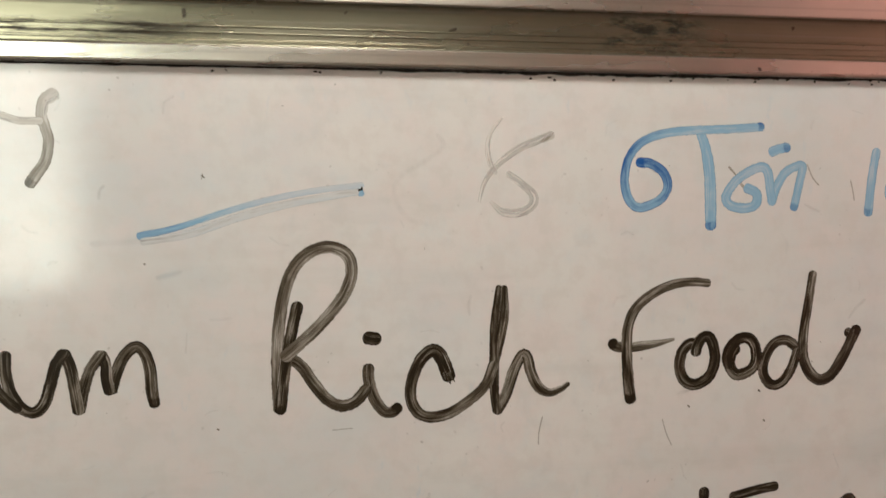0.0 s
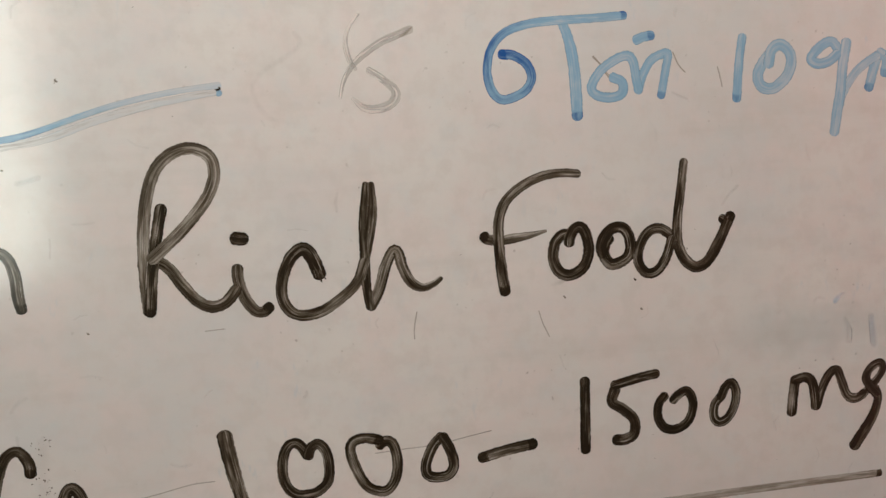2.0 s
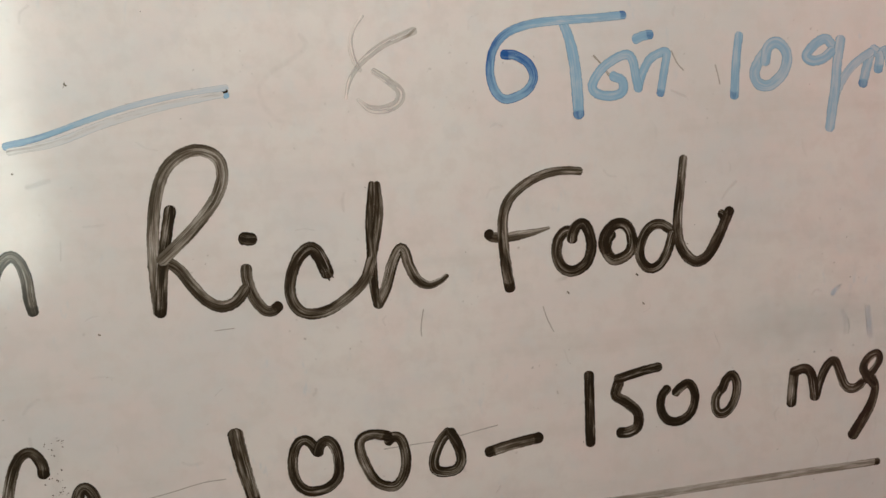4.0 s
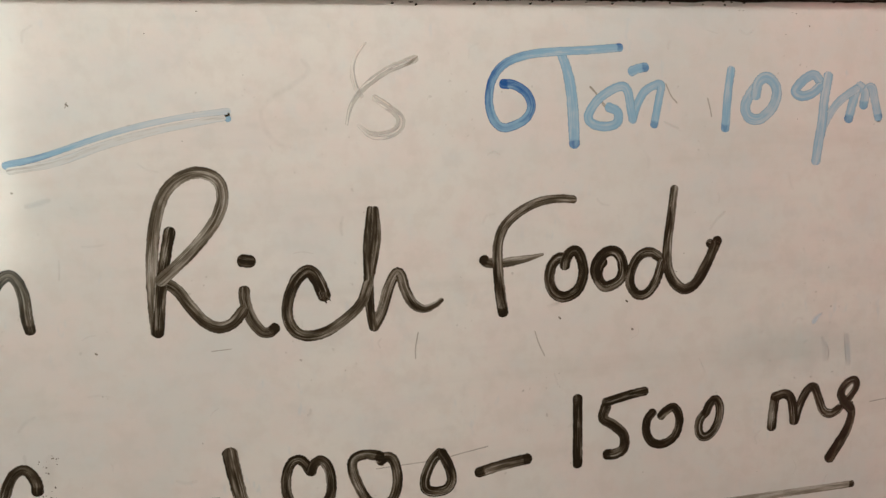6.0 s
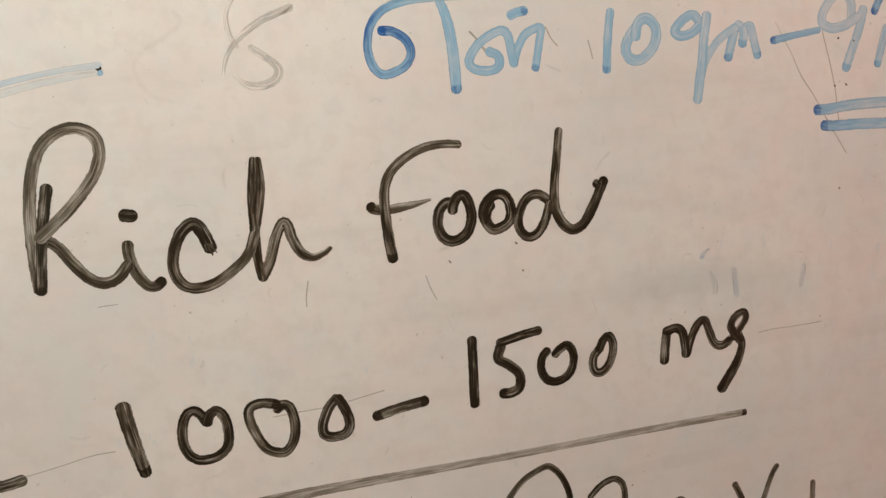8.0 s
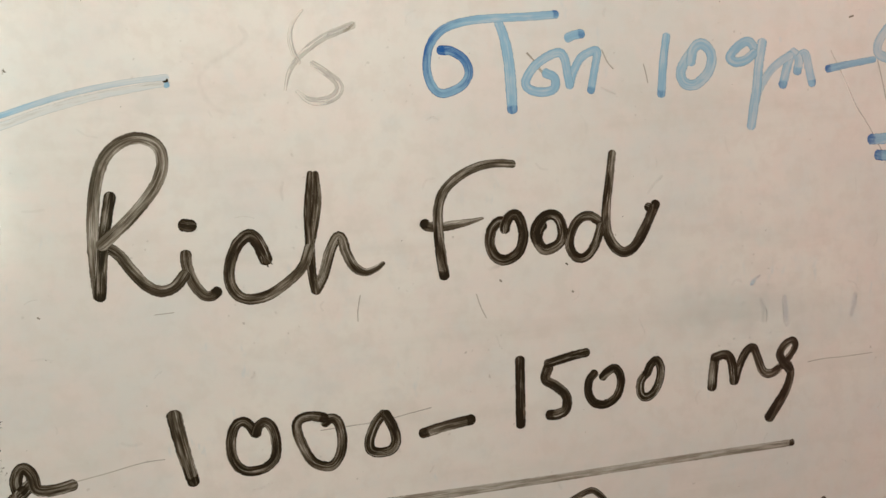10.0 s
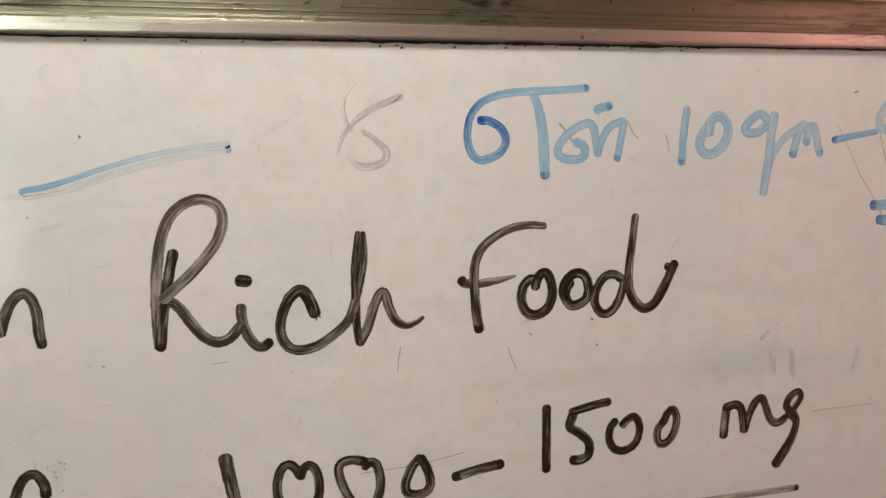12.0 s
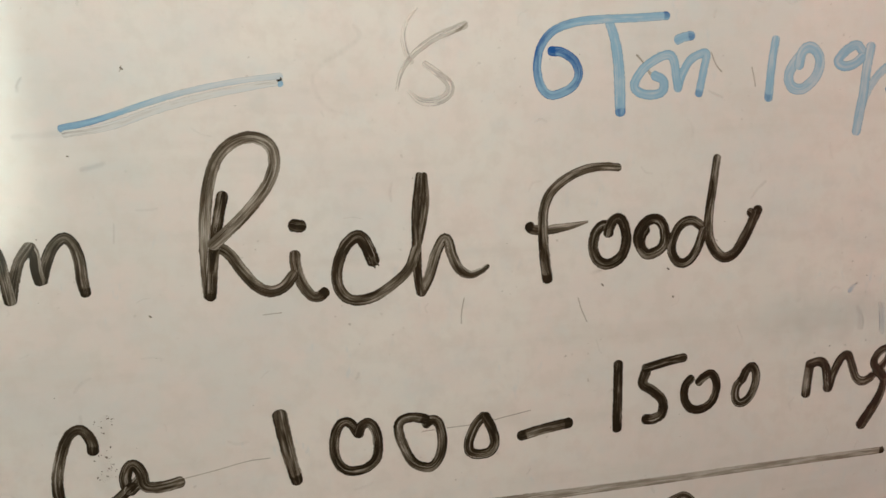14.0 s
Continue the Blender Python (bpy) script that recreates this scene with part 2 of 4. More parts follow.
DAY = 2.4
BARE = (0.71, 0.685, 0.665)  # the white surface under the ink
ENAMEL = enamel()
INK_BLACK = ink("black_marker_ink", None, 0.22, 0.11, 0.22, 1.30, 0.6, edge_ink=0.05, absorb=(3.45, 3.75, 4.2))
INK_GREY = ink("faded_grey_marker_ink", None, 0.22, 0.06, 0.05, 0.42, 0.30, 0.25, 0.22, (2.6, 2.85, 3.2))
INK_BLUE = ink("pale_blue_marker_ink", ((0.02, 0.10, 0.33), (0.27, 0.455, 0.62)), 0.10, 0.05, 0.0, 1.42, 0.34, edge_ink=0.18)
HAZE_BLUE = haze("wiped_blue_ink", (0.16, 0.56, 0.95), 90.0)
HAZE_PALE = haze("wiped_pale_ink", (0.40, 0.76, 0.82), 60.0)
HAZE_GREY = haze("wiped_grey_ink", (0.10, 0.09, 0.075), 350.0)
ALUMINIUM = aluminium("drawn_aluminium", (0.76, 0.71, 0.64), (0.66, 0.61, 0.54), 0.24)
# Darker aluminium for the rail's recess: its shade is put into the colour.
SHADED_HOLLOW = aluminium("shaded_hollow_aluminium", (0.32, 0.295, 0.215), (0.245, 0.225, 0.16), 0.26)
GRIME = grimy("black_grime", (0.012, 0.009, 0.007), (0.035, 0.026, 0.02), 400.0, 0.8)
SPECK = grimy("brown_dirt", (0.05, 0.038, 0.03), (0.16, 0.12, 0.10), 900.0, 0.8)
WALL_BROWN = grimy("dark_brown_wall", (0.018, 0.013, 0.011), (0.026, 0.019, 0.016), 25.0)
ADDED_SHUTTER_GREEN = grimy("added_shutter_green_paint", (0.15, 0.235, 0.11), (0.12, 0.19, 0.09), 30.0, 0.45)
WALL_TAN = grimy("tan_wall_paint", (0.56, 0.44, 0.34), (0.50, 0.385, 0.295), 25.0)
WALL_PINK = grimy("pink_wall_paint", (0.92, 0.46, 0.42), (0.87, 0.41, 0.375), 20.0, 0.6)
WALL_GREEN = grimy("pale_green_wall_paint", (0.40, 0.50, 0.33), (0.36, 0.45, 0.30), 20.0, 0.6)
PLASTER = grimy("warm_plaster", (0.62, 0.55, 0.48), (0.56, 0.49, 0.43), 18.0)
FLOOR = grimy("brown_floor_tile", (0.16, 0.11, 0.08), (0.12, 0.085, 0.065), 12.0, 0.45)
FRAME_PAINT = grimy("white_window_paint", (0.72, 0.72, 0.68), (0.66, 0.66, 0.62), 40.0, 0.4)
BACKING = grimy("grey_board_backing", (0.22, 0.21, 0.20), (0.18, 0.17, 0.16), 80.0)
DAYLIGHT = daylight()
BULB_GLASS = glowing("frosted_bulb_glass", (1.0, 0.93, 0.82), 12.0)


# ---- building helpers ----
def finish(name, bm, material, parent=None, label="", smooth=False):
    mesh = bpy.data.meshes.new(name)
    bm.to_mesh(mesh)
    bm.free()
    for f in mesh.polygons:
        f.use_smooth = smooth
    mesh.materials.append(material)
    ob = new(name, mesh)
    if parent:
        ob.parent = parent
    if label:
        ob["label"] = label
    return ob


def box_into(bm, lo, hi):
    m = Matrix.LocRotScale([(a + b) / 2 for a, b in zip(lo, hi)], None, [b - a for a, b in zip(lo, hi)])
    bmesh.ops.create_cube(bm, size=1.0, matrix=m)


def box(name, lo, hi, material, parent=None, label="", bevel=0.0):
    bm = bmesh.new()
    box_into(bm, lo, hi)
    if bevel:
        bmesh.ops.bevel(bm, geom=bm.edges[:], offset=bevel, segments=2, affect="EDGES")
    return finish(name, bm, material, parent, label)


def setting(ob, label, category):
    return tagged(ob, label, category, kind="structure")


# ---- the room round the board ----
setting(box("wall_north", (ROOM_LEFT, 0.022, 0), (ROOM_RIGHT, 0.172, ROOM_TOP), WALL_BROWN), "dark brown wall that the whiteboard hangs on", "wall")
setting(box("wall_east", (ROOM_RIGHT, ROOM_BACK - 0.15, 0), (ROOM_RIGHT + 0.15, 0.172, ROOM_TOP), WALL_PINK), "plain pink painted side wall", "wall")
setting(box("wall_west", (ROOM_LEFT - 0.15, ROOM_BACK - 0.15, 0), (ROOM_LEFT, 0.172, ROOM_TOP), WALL_GREEN), "plain pale green side wall", "wall")
setting(box("floor", (ROOM_LEFT - 0.15, ROOM_BACK - 0.15, -0.1), (ROOM_RIGHT + 0.15, 0.172, 0.0), FLOOR), "plain brown tiled floor", "floor")
setting(box("ceiling", (ROOM_LEFT - 0.15, ROOM_BACK - 0.15, ROOM_TOP), (ROOM_RIGHT + 0.15, 0.172, ROOM_TOP + 0.1), PLASTER), "plain warm white ceiling", "ceiling")
bm = bmesh.new()
for lo, hi in (((WIN_R, 0), (ROOM_RIGHT, ROOM_TOP)), ((ROOM_LEFT, 0), (WIN_L, ROOM_TOP)), ((WIN_L, 0), (WIN_R, WIN_B)), ((WIN_L, WIN_T), (WIN_R, ROOM_TOP))):
    box_into(bm, (lo[0], ROOM_BACK - 0.15, lo[1]), (hi[0], ROOM_BACK, hi[1]))
setting(finish("wall_south", bm, WALL_TAN), "tan brown wall with a bright window", "wall")
window = setting(new("window_1"), "bright window with a white painted frame", "window")
window.location = ((WIN_L + WIN_R) / 2, ROOM_BACK, WIN_B)
bm = bmesh.new()
hw, hh = (WIN_R - WIN_L) / 2, WIN_T - WIN_B
for lo, hi in (((-hw, 0), (-hw + 0.04, hh)), ((hw - 0.04, 0), (hw, hh)), ((-hw + 0.04, 0), (hw - 0.04, 0.04)), ((-hw + 0.04, hh - 0.04), (hw - 0.04, hh))):
    box_into(bm, (lo[0], -0.09, lo[1]), (hi[0], -0.03, hi[1]))
finish("window_frame", bm, FRAME_PAINT, window)
# unseen panel, added so that the rail mirrors dark green at its left
shutter = box("shutter", (hw + 0.012, 0.004, 0.0), (hw + 0.24, 0.034, hh), ADDED_SHUTTER_GREEN, window, "dark green painted shutter folded back, unseen and added for the rail to reflect", bevel=0.004)
backdrop = box("backdrop", (-9.0, -9.2, -1.0), (3.0, -9.1, 6.5), DAYLIGHT)
setting(backdrop, "bright overcast sky and pale garden green outside", "backdrop")
# body of the added bulb, always out of view
fixture = tagged(new("added_hanging_lamp"), "unseen bare warm bulb on a cord hung from the ceiling, added to light the board", "lamp")
fixture.location = LAMP
bm = bmesh.new()
bmesh.ops.create_cone(bm, cap_ends=True, segments=24, radius1=0.024, radius2=0.014, depth=0.06, matrix=pose(0, 0, 0.082))
finish("socket", bm, FRAME_PAINT, fixture)
bm = bmesh.new()
rings = []
for k in range(13):  # pear-shaped glass
    a = math.pi * k / 12
    r, z = 0.031 * math.sin(a) * (1.0 - 0.16 * math.cos(a)), 0.05 - 0.042 + 0.042 * math.cos(a) * 1.05
    rings.append([bm.verts.new((max(r, 0.0006) * math.cos(2 * math.pi * j / 20), max(r, 0.0006) * math.sin(2 * math.pi * j / 20), z)) for j in range(20)])
for a, b in zip(rings, rings[1:]):
    for j in range(20):
        bm.faces.new((a[j], b[j], b[(j + 1) % 20], a[(j + 1) % 20]))
bm.faces.new(rings[0])
bm.faces.new(rings[-1][::-1])
bmesh.ops.recalc_face_normals(bm, faces=bm.faces[:])
finish("glass_bulb", bm, BULB_GLASS, fixture, "glowing frosted glass of the added bulb", smooth=True)
bm = bmesh.new()
bmesh.ops.create_cone(bm, cap_ends=True, segments=10, radius1=0.003, radius2=0.003, depth=ROOM_TOP - LAMP[2] - 0.112, matrix=pose(0, 0, (ROOM_TOP - LAMP[2] + 0.112) / 2))
finish("cord", bm, FRAME_PAINT, fixture)

# shade and rod for the spot added to brighten the pink wall
washer = tagged(new("added_spot_lamp"), "unseen small white spot lamp hung from the ceiling, added to brighten the pink wall", "lamp")
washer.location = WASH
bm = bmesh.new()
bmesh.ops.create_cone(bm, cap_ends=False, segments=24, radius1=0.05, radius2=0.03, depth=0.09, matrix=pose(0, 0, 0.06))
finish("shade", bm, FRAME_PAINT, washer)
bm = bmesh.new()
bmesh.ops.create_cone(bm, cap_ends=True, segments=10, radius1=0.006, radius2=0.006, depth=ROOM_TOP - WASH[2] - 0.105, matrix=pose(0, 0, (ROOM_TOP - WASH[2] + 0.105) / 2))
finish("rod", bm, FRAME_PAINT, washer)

# ---- the whiteboard ----
BOARD_L, BOARD_R, BOARD_B = -0.42, 0.78, 0.72
RAIL = 1.6165  # under edge of the top rail
board = tagged(new("whiteboard"), "worn white marker board in a grimy aluminium frame, covered with handwriting", "whiteboard")
box("panel", (BOARD_L + 0.003, 0.0, BOARD_B + 0.003), (BOARD_R - 0.003, 0.012, RAIL + 0.02), ENAMEL, board, "worn glossy white writing surface")
box("backing", (BOARD_L + 0.01, 0.0125, BOARD_B + 0.01), (BOARD_R - 0.01, 0.0215, RAIL + 0.02), BACKING, board)


def rail_profile():
    """Depth in front of the board and height over the rail's under edge, in mm, from the board up the front and back down."""
    p = [(0.0, 0.0), (-7.2, 0.0), (-7.9, 0.35), (-8.3, 1.0), (-8.3, 4.9), (-8.05, 5.15), (-6.2, 5.3), (-5.7, 5.6)]
    for k in range(3):  # lengthwise steps
        z = 5.7 + 1.85 * k
        p += [(-5.5, z + 0.15), (-5.5, z + 1.05), (-5.95, z + 1.30), (-5.95, z + 1.57), (-5.86, z + 1.68), (-5.5, z + 1.69)]
    for k in range(7):  # hollow that turns down under the upper lip
        a = radians(15 * k)
        p.append((-5.7 - 2.4 * (1 - math.cos(a)), 11.3 + 6.6 * math.sin(a)))
    p += [(-8.5, 18.15), (-9.2, 18.3), (-9.6, 18.7), (-9.6, 19.5), (-9.1, 28.0), (-8.7, 28.6), (-8.0, 28.8), (20.0, 28.8), (20.0, 22.0), (0.0, 22.0)]
    return [(y * (0.45 if y < 0 else 1.0) / 1000, z / 1000) for y, z in p]


def rail(length, label=""):
    """A frame rail along x from 0 to length, its under edge at z = 0."""
    bm = bmesh.new()
    prof = rail_profile()
    steps = 24
    rings = [[bm.verts.new((length * s / steps, y, z)) for y, z in prof] for s in range(steps + 1)]
    n = len(prof)
    for a, b in zip(rings, rings[1:]):
        for i in range(n):
            face = bm.faces.new((a[i], b[i], b[(i + 1) % n], a[(i + 1) % n]))
            # recess faces take the metal with the shade in its tone
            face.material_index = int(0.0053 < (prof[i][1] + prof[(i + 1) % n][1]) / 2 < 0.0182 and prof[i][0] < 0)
    bm.faces.new(rings[0])
    bm.faces.new(rings[-1][::-1])
    bmesh.ops.recalc_face_normals(bm, faces=bm.faces[:])
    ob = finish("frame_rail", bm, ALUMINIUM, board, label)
    ob.data.materials.append(SHADED_HOLLOW)
    return ob


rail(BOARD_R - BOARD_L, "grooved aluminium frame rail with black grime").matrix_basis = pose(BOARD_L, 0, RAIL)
rail(BOARD_R - BOARD_L).matrix_basis = pose(BOARD_R, 0, BOARD_B, 0, 180, 0)
rail(RAIL - BOARD_B).matrix_basis = pose(BOARD_L, 0, RAIL, 0, 90, 0)
rail(RAIL - BOARD_B).matrix_basis = pose(BOARD_R, 0, BOARD_B, 0, -90, 0)


def fleck_into(bm, x, z, rx, rz, depth, turn=0.0):
    """An irregular flat crumb of dirt with a raised middle."""
    n = 9
    ring = []
    for k in range(n):
        a = 2 * math.pi * k / n
        r = random.uniform(0.6, 1.15)
        dx, dz = rx * r * math.cos(a), rz * r * math.sin(a)
        ring.append(bm.verts.new((x + dx * math.cos(turn) - dz * math.sin(turn), -depth * 0.2, z + dx * math.sin(turn) + dz * math.cos(turn))))
    top = bm.verts.new((x, -depth, z))
    for k in range(n):
        bm.faces.new((ring[k], ring[(k + 1) % n], top))


# grime packed under the rail, and crumbs on the white surface below it
random.seed(11)
bm = bmesh.new()
x = BOARD_L + 0.01
while x < BOARD_R - 0.01:
    run = random.uniform(0.002, 0.012)
    thick = random.choice((0.0002, 0.0003, 0.0004, 0.0006, 0.0009))
    fleck_into(bm, x, RAIL - 0.0001, run, thick, 0.0006)
    x += run * random.uniform(0.9, 1.6)
verts = []
for k in range(int((BOARD_R - BOARD_L - 0.02) / 0.0007)):  # the packed seam itself
    x = BOARD_L + 0.01 + 0.0007 * k
    ragged = 0.5 + 0.5 * noise.noise(Vector((x * 900, 0, 3))) + 0.5 * noise.noise(Vector((x * 160, 0, 8)))
    heavy = 0.30 + 0.75 * math.exp(-((x - 0.105) / 0.06) ** 2) + 0.5 * max(noise.noise(Vector((x * 35, 4, 0))), 0)
    verts.append((bm.verts.new((x, -0.0012, RAIL + 0.0006)), bm.verts.new((x, -0.0004, RAIL - 0.00035 - 0.0009 * heavy * max(ragged, 0)))))
for (a, b), (c, d) in zip(verts, verts[1:]):
    bm.faces.new((a, b, d, c))
for x, z in ((78.0, 114.6), (85.8, 114.2), (105.0, 114.6), (124.1, 114.7), (131.7, 115.5), (153.0, 114.8), (174.0, 115.3), (-17.6, 115.0), (13.5, 115.2), (31.7, 115.4)):
    fleck_into(bm, x / 1000, 1.5 + z / 1000, 0.0006, 0.0004, 0.0004, 0.2)
for k in range(70):
    x = random.uniform(BOARD_L + 0.02, BOARD_R - 0.02) if k % 2 else random.gauss(0.16, 0.06)
    s = random.uniform(0.00025, 0.0008)
    fleck_into(bm, x, RAIL - random.expovariate(1 / 0.0004), s * random.uniform(0.8, 1.8), s * random.uniform(0.4, 0.8), 0.0005, random.uniform(-0.5, 0.5))
tagged(finish("grime", bm, GRIME, board, "black grime packed under the rail"), kind="stuff")
bm = bmesh.new()
for k in range(70):
    s = random.uniform(0.00007, 0.00018) if k % 14 else random.uniform(0.0002, 0.0003)
    fleck_into(bm, random.uniform(-0.12, 0.38), random.uniform(1.40, 1.61), s * random.uniform(0.8, 1.5), s, 0.0002, random.uniform(0, 3))
for k in range(46):  # a dabbed patch of dry ink
    cx, cz = ((-0.0360, 1.4745), (-0.0330, 1.4760), (-0.0350, 1.4660), (-0.0370, 1.4580), (-0.0335, 1.4590), (-0.0325, 1.4610))[k % 6]
    s = random.uniform(0.00010, 0.00028)
    fleck_into(bm, random.gauss(cx, 0.0011), random.gauss(cz, 0.0012), s * random.uniform(0.8, 1.6), s, 0.0001, random.uniform(0, 3))
for x, z, s in ((17.9, 111.7, 3), (2.4, 105.1, 2), (200.3, 112.9, 3), (202.0, 112.9, 3), (221.3, 112.3, 2), (222.8, 111.9, 3), (228.1, 107.6, 4), (223.7, -20.5, 4), (230.5, -20.7, 3), (239.5, -19.5, 4), (217.5, -22.8, 3), (238.6, 5.6, 3)):
    fleck_into(bm, x / 1000, 1.5 + z / 1000, s * 0.00010, s * 0.00006, 0.0001, 0.3)
tagged(finish("specks", bm, SPECK, board, "small dark specks on the white surface"), kind="stuff")

# ---- the handwriting ----
PEN = {"bm": None, "count": 0}


def glyph(name, label, material):
    """Begins one hand-drawn character; the strokes that follow belong to it."""
    mesh = bpy.data.meshes.new(name)
    mesh.materials.append(material)
    ob = new(name, mesh)
    ob.parent = board
    ob["label"] = label
    PEN["film"] = material in (HAZE_BLUE, HAZE_PALE, HAZE_GREY) or name == "scratch"
    PEN["object"] = ob
    PEN["mesh"], PEN["verts"], PEN["faces"], PEN["data"] = mesh, [], [], []


def along_list(values, f):
    """The value at the fraction f of an evenly spaced list."""
    if len(values) == 1:
        return values[0]
    g = f * (len(values) - 1)
    i = min(int(g), len(values) - 2)
    return values[i] + (values[i + 1] - values[i]) * (g - i)


def stroke(widths, density, ends, knots):
    """One pull of the marker along a smooth curve through the knots (mm; heights over 1.5 m). ends: s and e, where ink pools at start and end."""
    PEN["count"] += 1
    rnd = random.Random(PEN["count"])
    k = [Vector(p) for p in knots]
    k = [k[0] * 2 - k[1]] + k + [k[-1] * 2 - k[-2]]
    pts = []
    for a, b, c, d in zip(k, k[1:], k[2:], k[3:]):
        n = max(2, int((c - b).length / 0.45))
        for s in range(n):
            t = s / n
            pts.append(0.5 * ((2 * b) + (c - a) * t + (2 * a - 5 * b + 4 * c - d) * t * t + (3 * b - a - 3 * c + d) * t ** 3))
    pts.append(k[-2])
    dist = [0.0]
    for a, b in zip(pts, pts[1:]):
        dist.append(dist[-1] + (b - a).length)
    total = dist[-1]
    # rounded ends, a quarter of the pen's width beyond the first and last knot
    first, last = (pts[0] - pts[1]).normalized(), (pts[-1] - pts[-2]).normalized()
    w0, w1 = widths[0], widths[-1]
    caps0 = [(pts[0] + first * w0 * 0.30 * f, -w0 * 0.30 * f) for f in (1.0, 0.85, 0.5)]
    caps1 = [(pts[-1] + last * w1 * 0.30 * f, total + w1 * 0.30 * f) for f in (0.5, 0.85, 1.0)]
    line = caps0 + list(zip(pts, dist)) + caps1
    lift = 0.01 if PEN["film"] else 0.03 + 0.0008 * PEN["count"]
    seed, rows = rnd.uniform(0, 40), []
    for i, (p, s) in enumerate(line):
        ahead = (line[min(i + 1, len(line) - 1)][0] - line[max(i - 1, 0)][0]).normalized()
        side = Vector((-ahead.y, ahead.x))
        f = min(max(s / total, 0), 1) if total else 0
        w = along_list(widths, f) / 2
        w *= 1.0 + 0.05 * noise.noise(Vector((s * 0.35, seed, 0)))
        reach = min(s + w0 * 0.30, total + w1 * 0.30 - s)
        w *= math.sqrt(max(1 - max(1 - reach / (w * 0.75), 0) ** 2, 0.10)) if w else 0
        gone = along_list(density, f)
        pool = 0.0
        if "s" in ends:
            pool = max(pool, 1 - max(s, 0) / (w0 * 0.75))
        if "e" in ends:
            pool = max(pool, 1 - max(total - s, 0) / (w1 * 0.75))
        pool = min(max(pool * 1.5, 0), 1)
        y = -(lift + 0.03 * f) / 1000
        for v in (-1, 0, 1):
            q = p + side * (w * 1.03 * v)
            rows.append(((q.x / 1000, y, 1.5 + q.y / 1000), (s, v, gone, pool, seed)))
    base = len(PEN["verts"])
    for co, data in rows:
        PEN["verts"].append(co)
        PEN["data"].append(data)
    for i in range(len(line) - 1):
        for j in (0, 1):
            a = base + 3 * i + j
            PEN["faces"].append((a, a + 1, a + 4, a + 3))
    flush()


def flush():
    """Writes the strokes drawn so far into the character's mesh."""
    mesh = PEN["mesh"]
    mesh.clear_geometry()
    mesh.from_pydata(PEN["verts"], [], PEN["faces"])
    for i, key in enumerate(("along", "across", "ink_density", "pool", "seed")):
        layer = mesh.attributes.new(key, "FLOAT", "POINT")
        layer.data.foreach_set("value", [d[i] for d in PEN["data"]])


glyph("letter", "black marker letter u of the heading 'Rich Food'", INK_BLACK)
stroke([3.18], [1.08], "", [(-81.1, 28.8), (-79.9, 22.9), (-77.0, 19.2), (-74.4, 16.9)])
stroke([3.53], [1.2], "", [(-77.3, 33.1), (-77.3, 27.1), (-76.0, 21.4), (-73.1, 17.0), (-69.8, 15.8), (-67.1, 18.4), (-65.2, 24.0), (-63.6, 29.8), (-61.3, 33.0)])
glyph("letter", "black marker letter m of the heading 'Rich Food'", INK_BLACK)
stroke([3.56], [1.08], "", [(-61.3, 33.0), (-59.7, 28.8), (-58.7, 22.4), (-57.8, 15.5)])
stroke([3.4], [1.2], "", [(-57.5, 15.6), (-56.1, 22.0), (-54.2, 27.8), (-51.0, 32.3)])
stroke([3.42], [1.08], "", [(-51.0, 32.3), (-49.9, 29.3), (-49.7, 24.7), (-48.9, 21.0)])
stroke([3.61], [1.08], "e", [(-48.5, 21.3), (-46.9, 26.7), (-44.6, 31.6), (-41.3, 34.2), (-38.8, 32.1), (-37.4, 27.2), (-37.1, 21.2), (-36.4, 16.7)])
glyph("letter", "black marker letter R of the heading 'Rich Food'", INK_BLACK)
stroke([3.71], [1.45, 1.25, 1.05], "e", [(5.8, 45.5), (4.1, 38.1), (2.0, 27.8), (0.2, 13.0)])
stroke([3.86], [0.62], "", [(-0.1, 13.4), (-0.4, 20.2), (-0.4, 28.0), (0.1, 38.4), (2.0, 49.5), (5.3, 57.4), (10.6, 61.9), (16.3, 62.9), (21.0, 60.3), (22.2, 55.2), (20.3, 49.2), (16.3, 43.5), (10.8, 37.6), (5.4, 32.8), (1.7, 29.6)])
stroke([3.79], [1.0, 0.78, 0.72, 0.8], "", [(-1.3, 27.8), (2.9, 29.0), (6.6, 26.7), (10.5, 20.9), (14.3, 16.1), (18.6, 13.9), (23.0, 15.1), (26.4, 19.0)])
glyph("letter", "black marker letter i of the heading 'Rich Food'", INK_BLACK)
stroke([3.7], [1.0, 0.85, 0.85, 1.0], "e", [(27.0, 25.7), (27.1, 21.8), (28.5, 16.4), (31.3, 12.0), (34.0, 11.2), (36.2, 12.8)])
stroke([4.5, 4.1], [1.6, 1.2, 1.5], "", [(26.7, 34.9), (28.2, 34.5), (29.9, 34.5)])
glyph("letter", "black marker letter c of the heading 'Rich Food'", INK_BLACK)
stroke([4.45, 4.63, 3.91, 3.74, 3.74, 3.74, 3.56, 3.56, 3.56], [1.5, 1.35, 1.1, 1.0, 0.9, 0.8, 0.75], "", [(52.2, 21.4), (51.0, 25.0), (48.9, 29.2), (46.5, 30.1), (43.1, 27.1), (40.5, 21.0), (40.1, 15.5), (42.1, 11.0), (46.2, 9.1), (52.5, 10.2), (59.1, 14.2), (64.0, 18.9), (66.5, 25.2)])
stroke([0.9, 0.5], [1.4], "", [(51.2, 23.4), (52.2, 21.0), (52.6, 19.4)])
stroke([1.0, 0.4], [1.2], "", [(52.2, 23.0), (53.2, 21.2), (54.0, 20.2)])
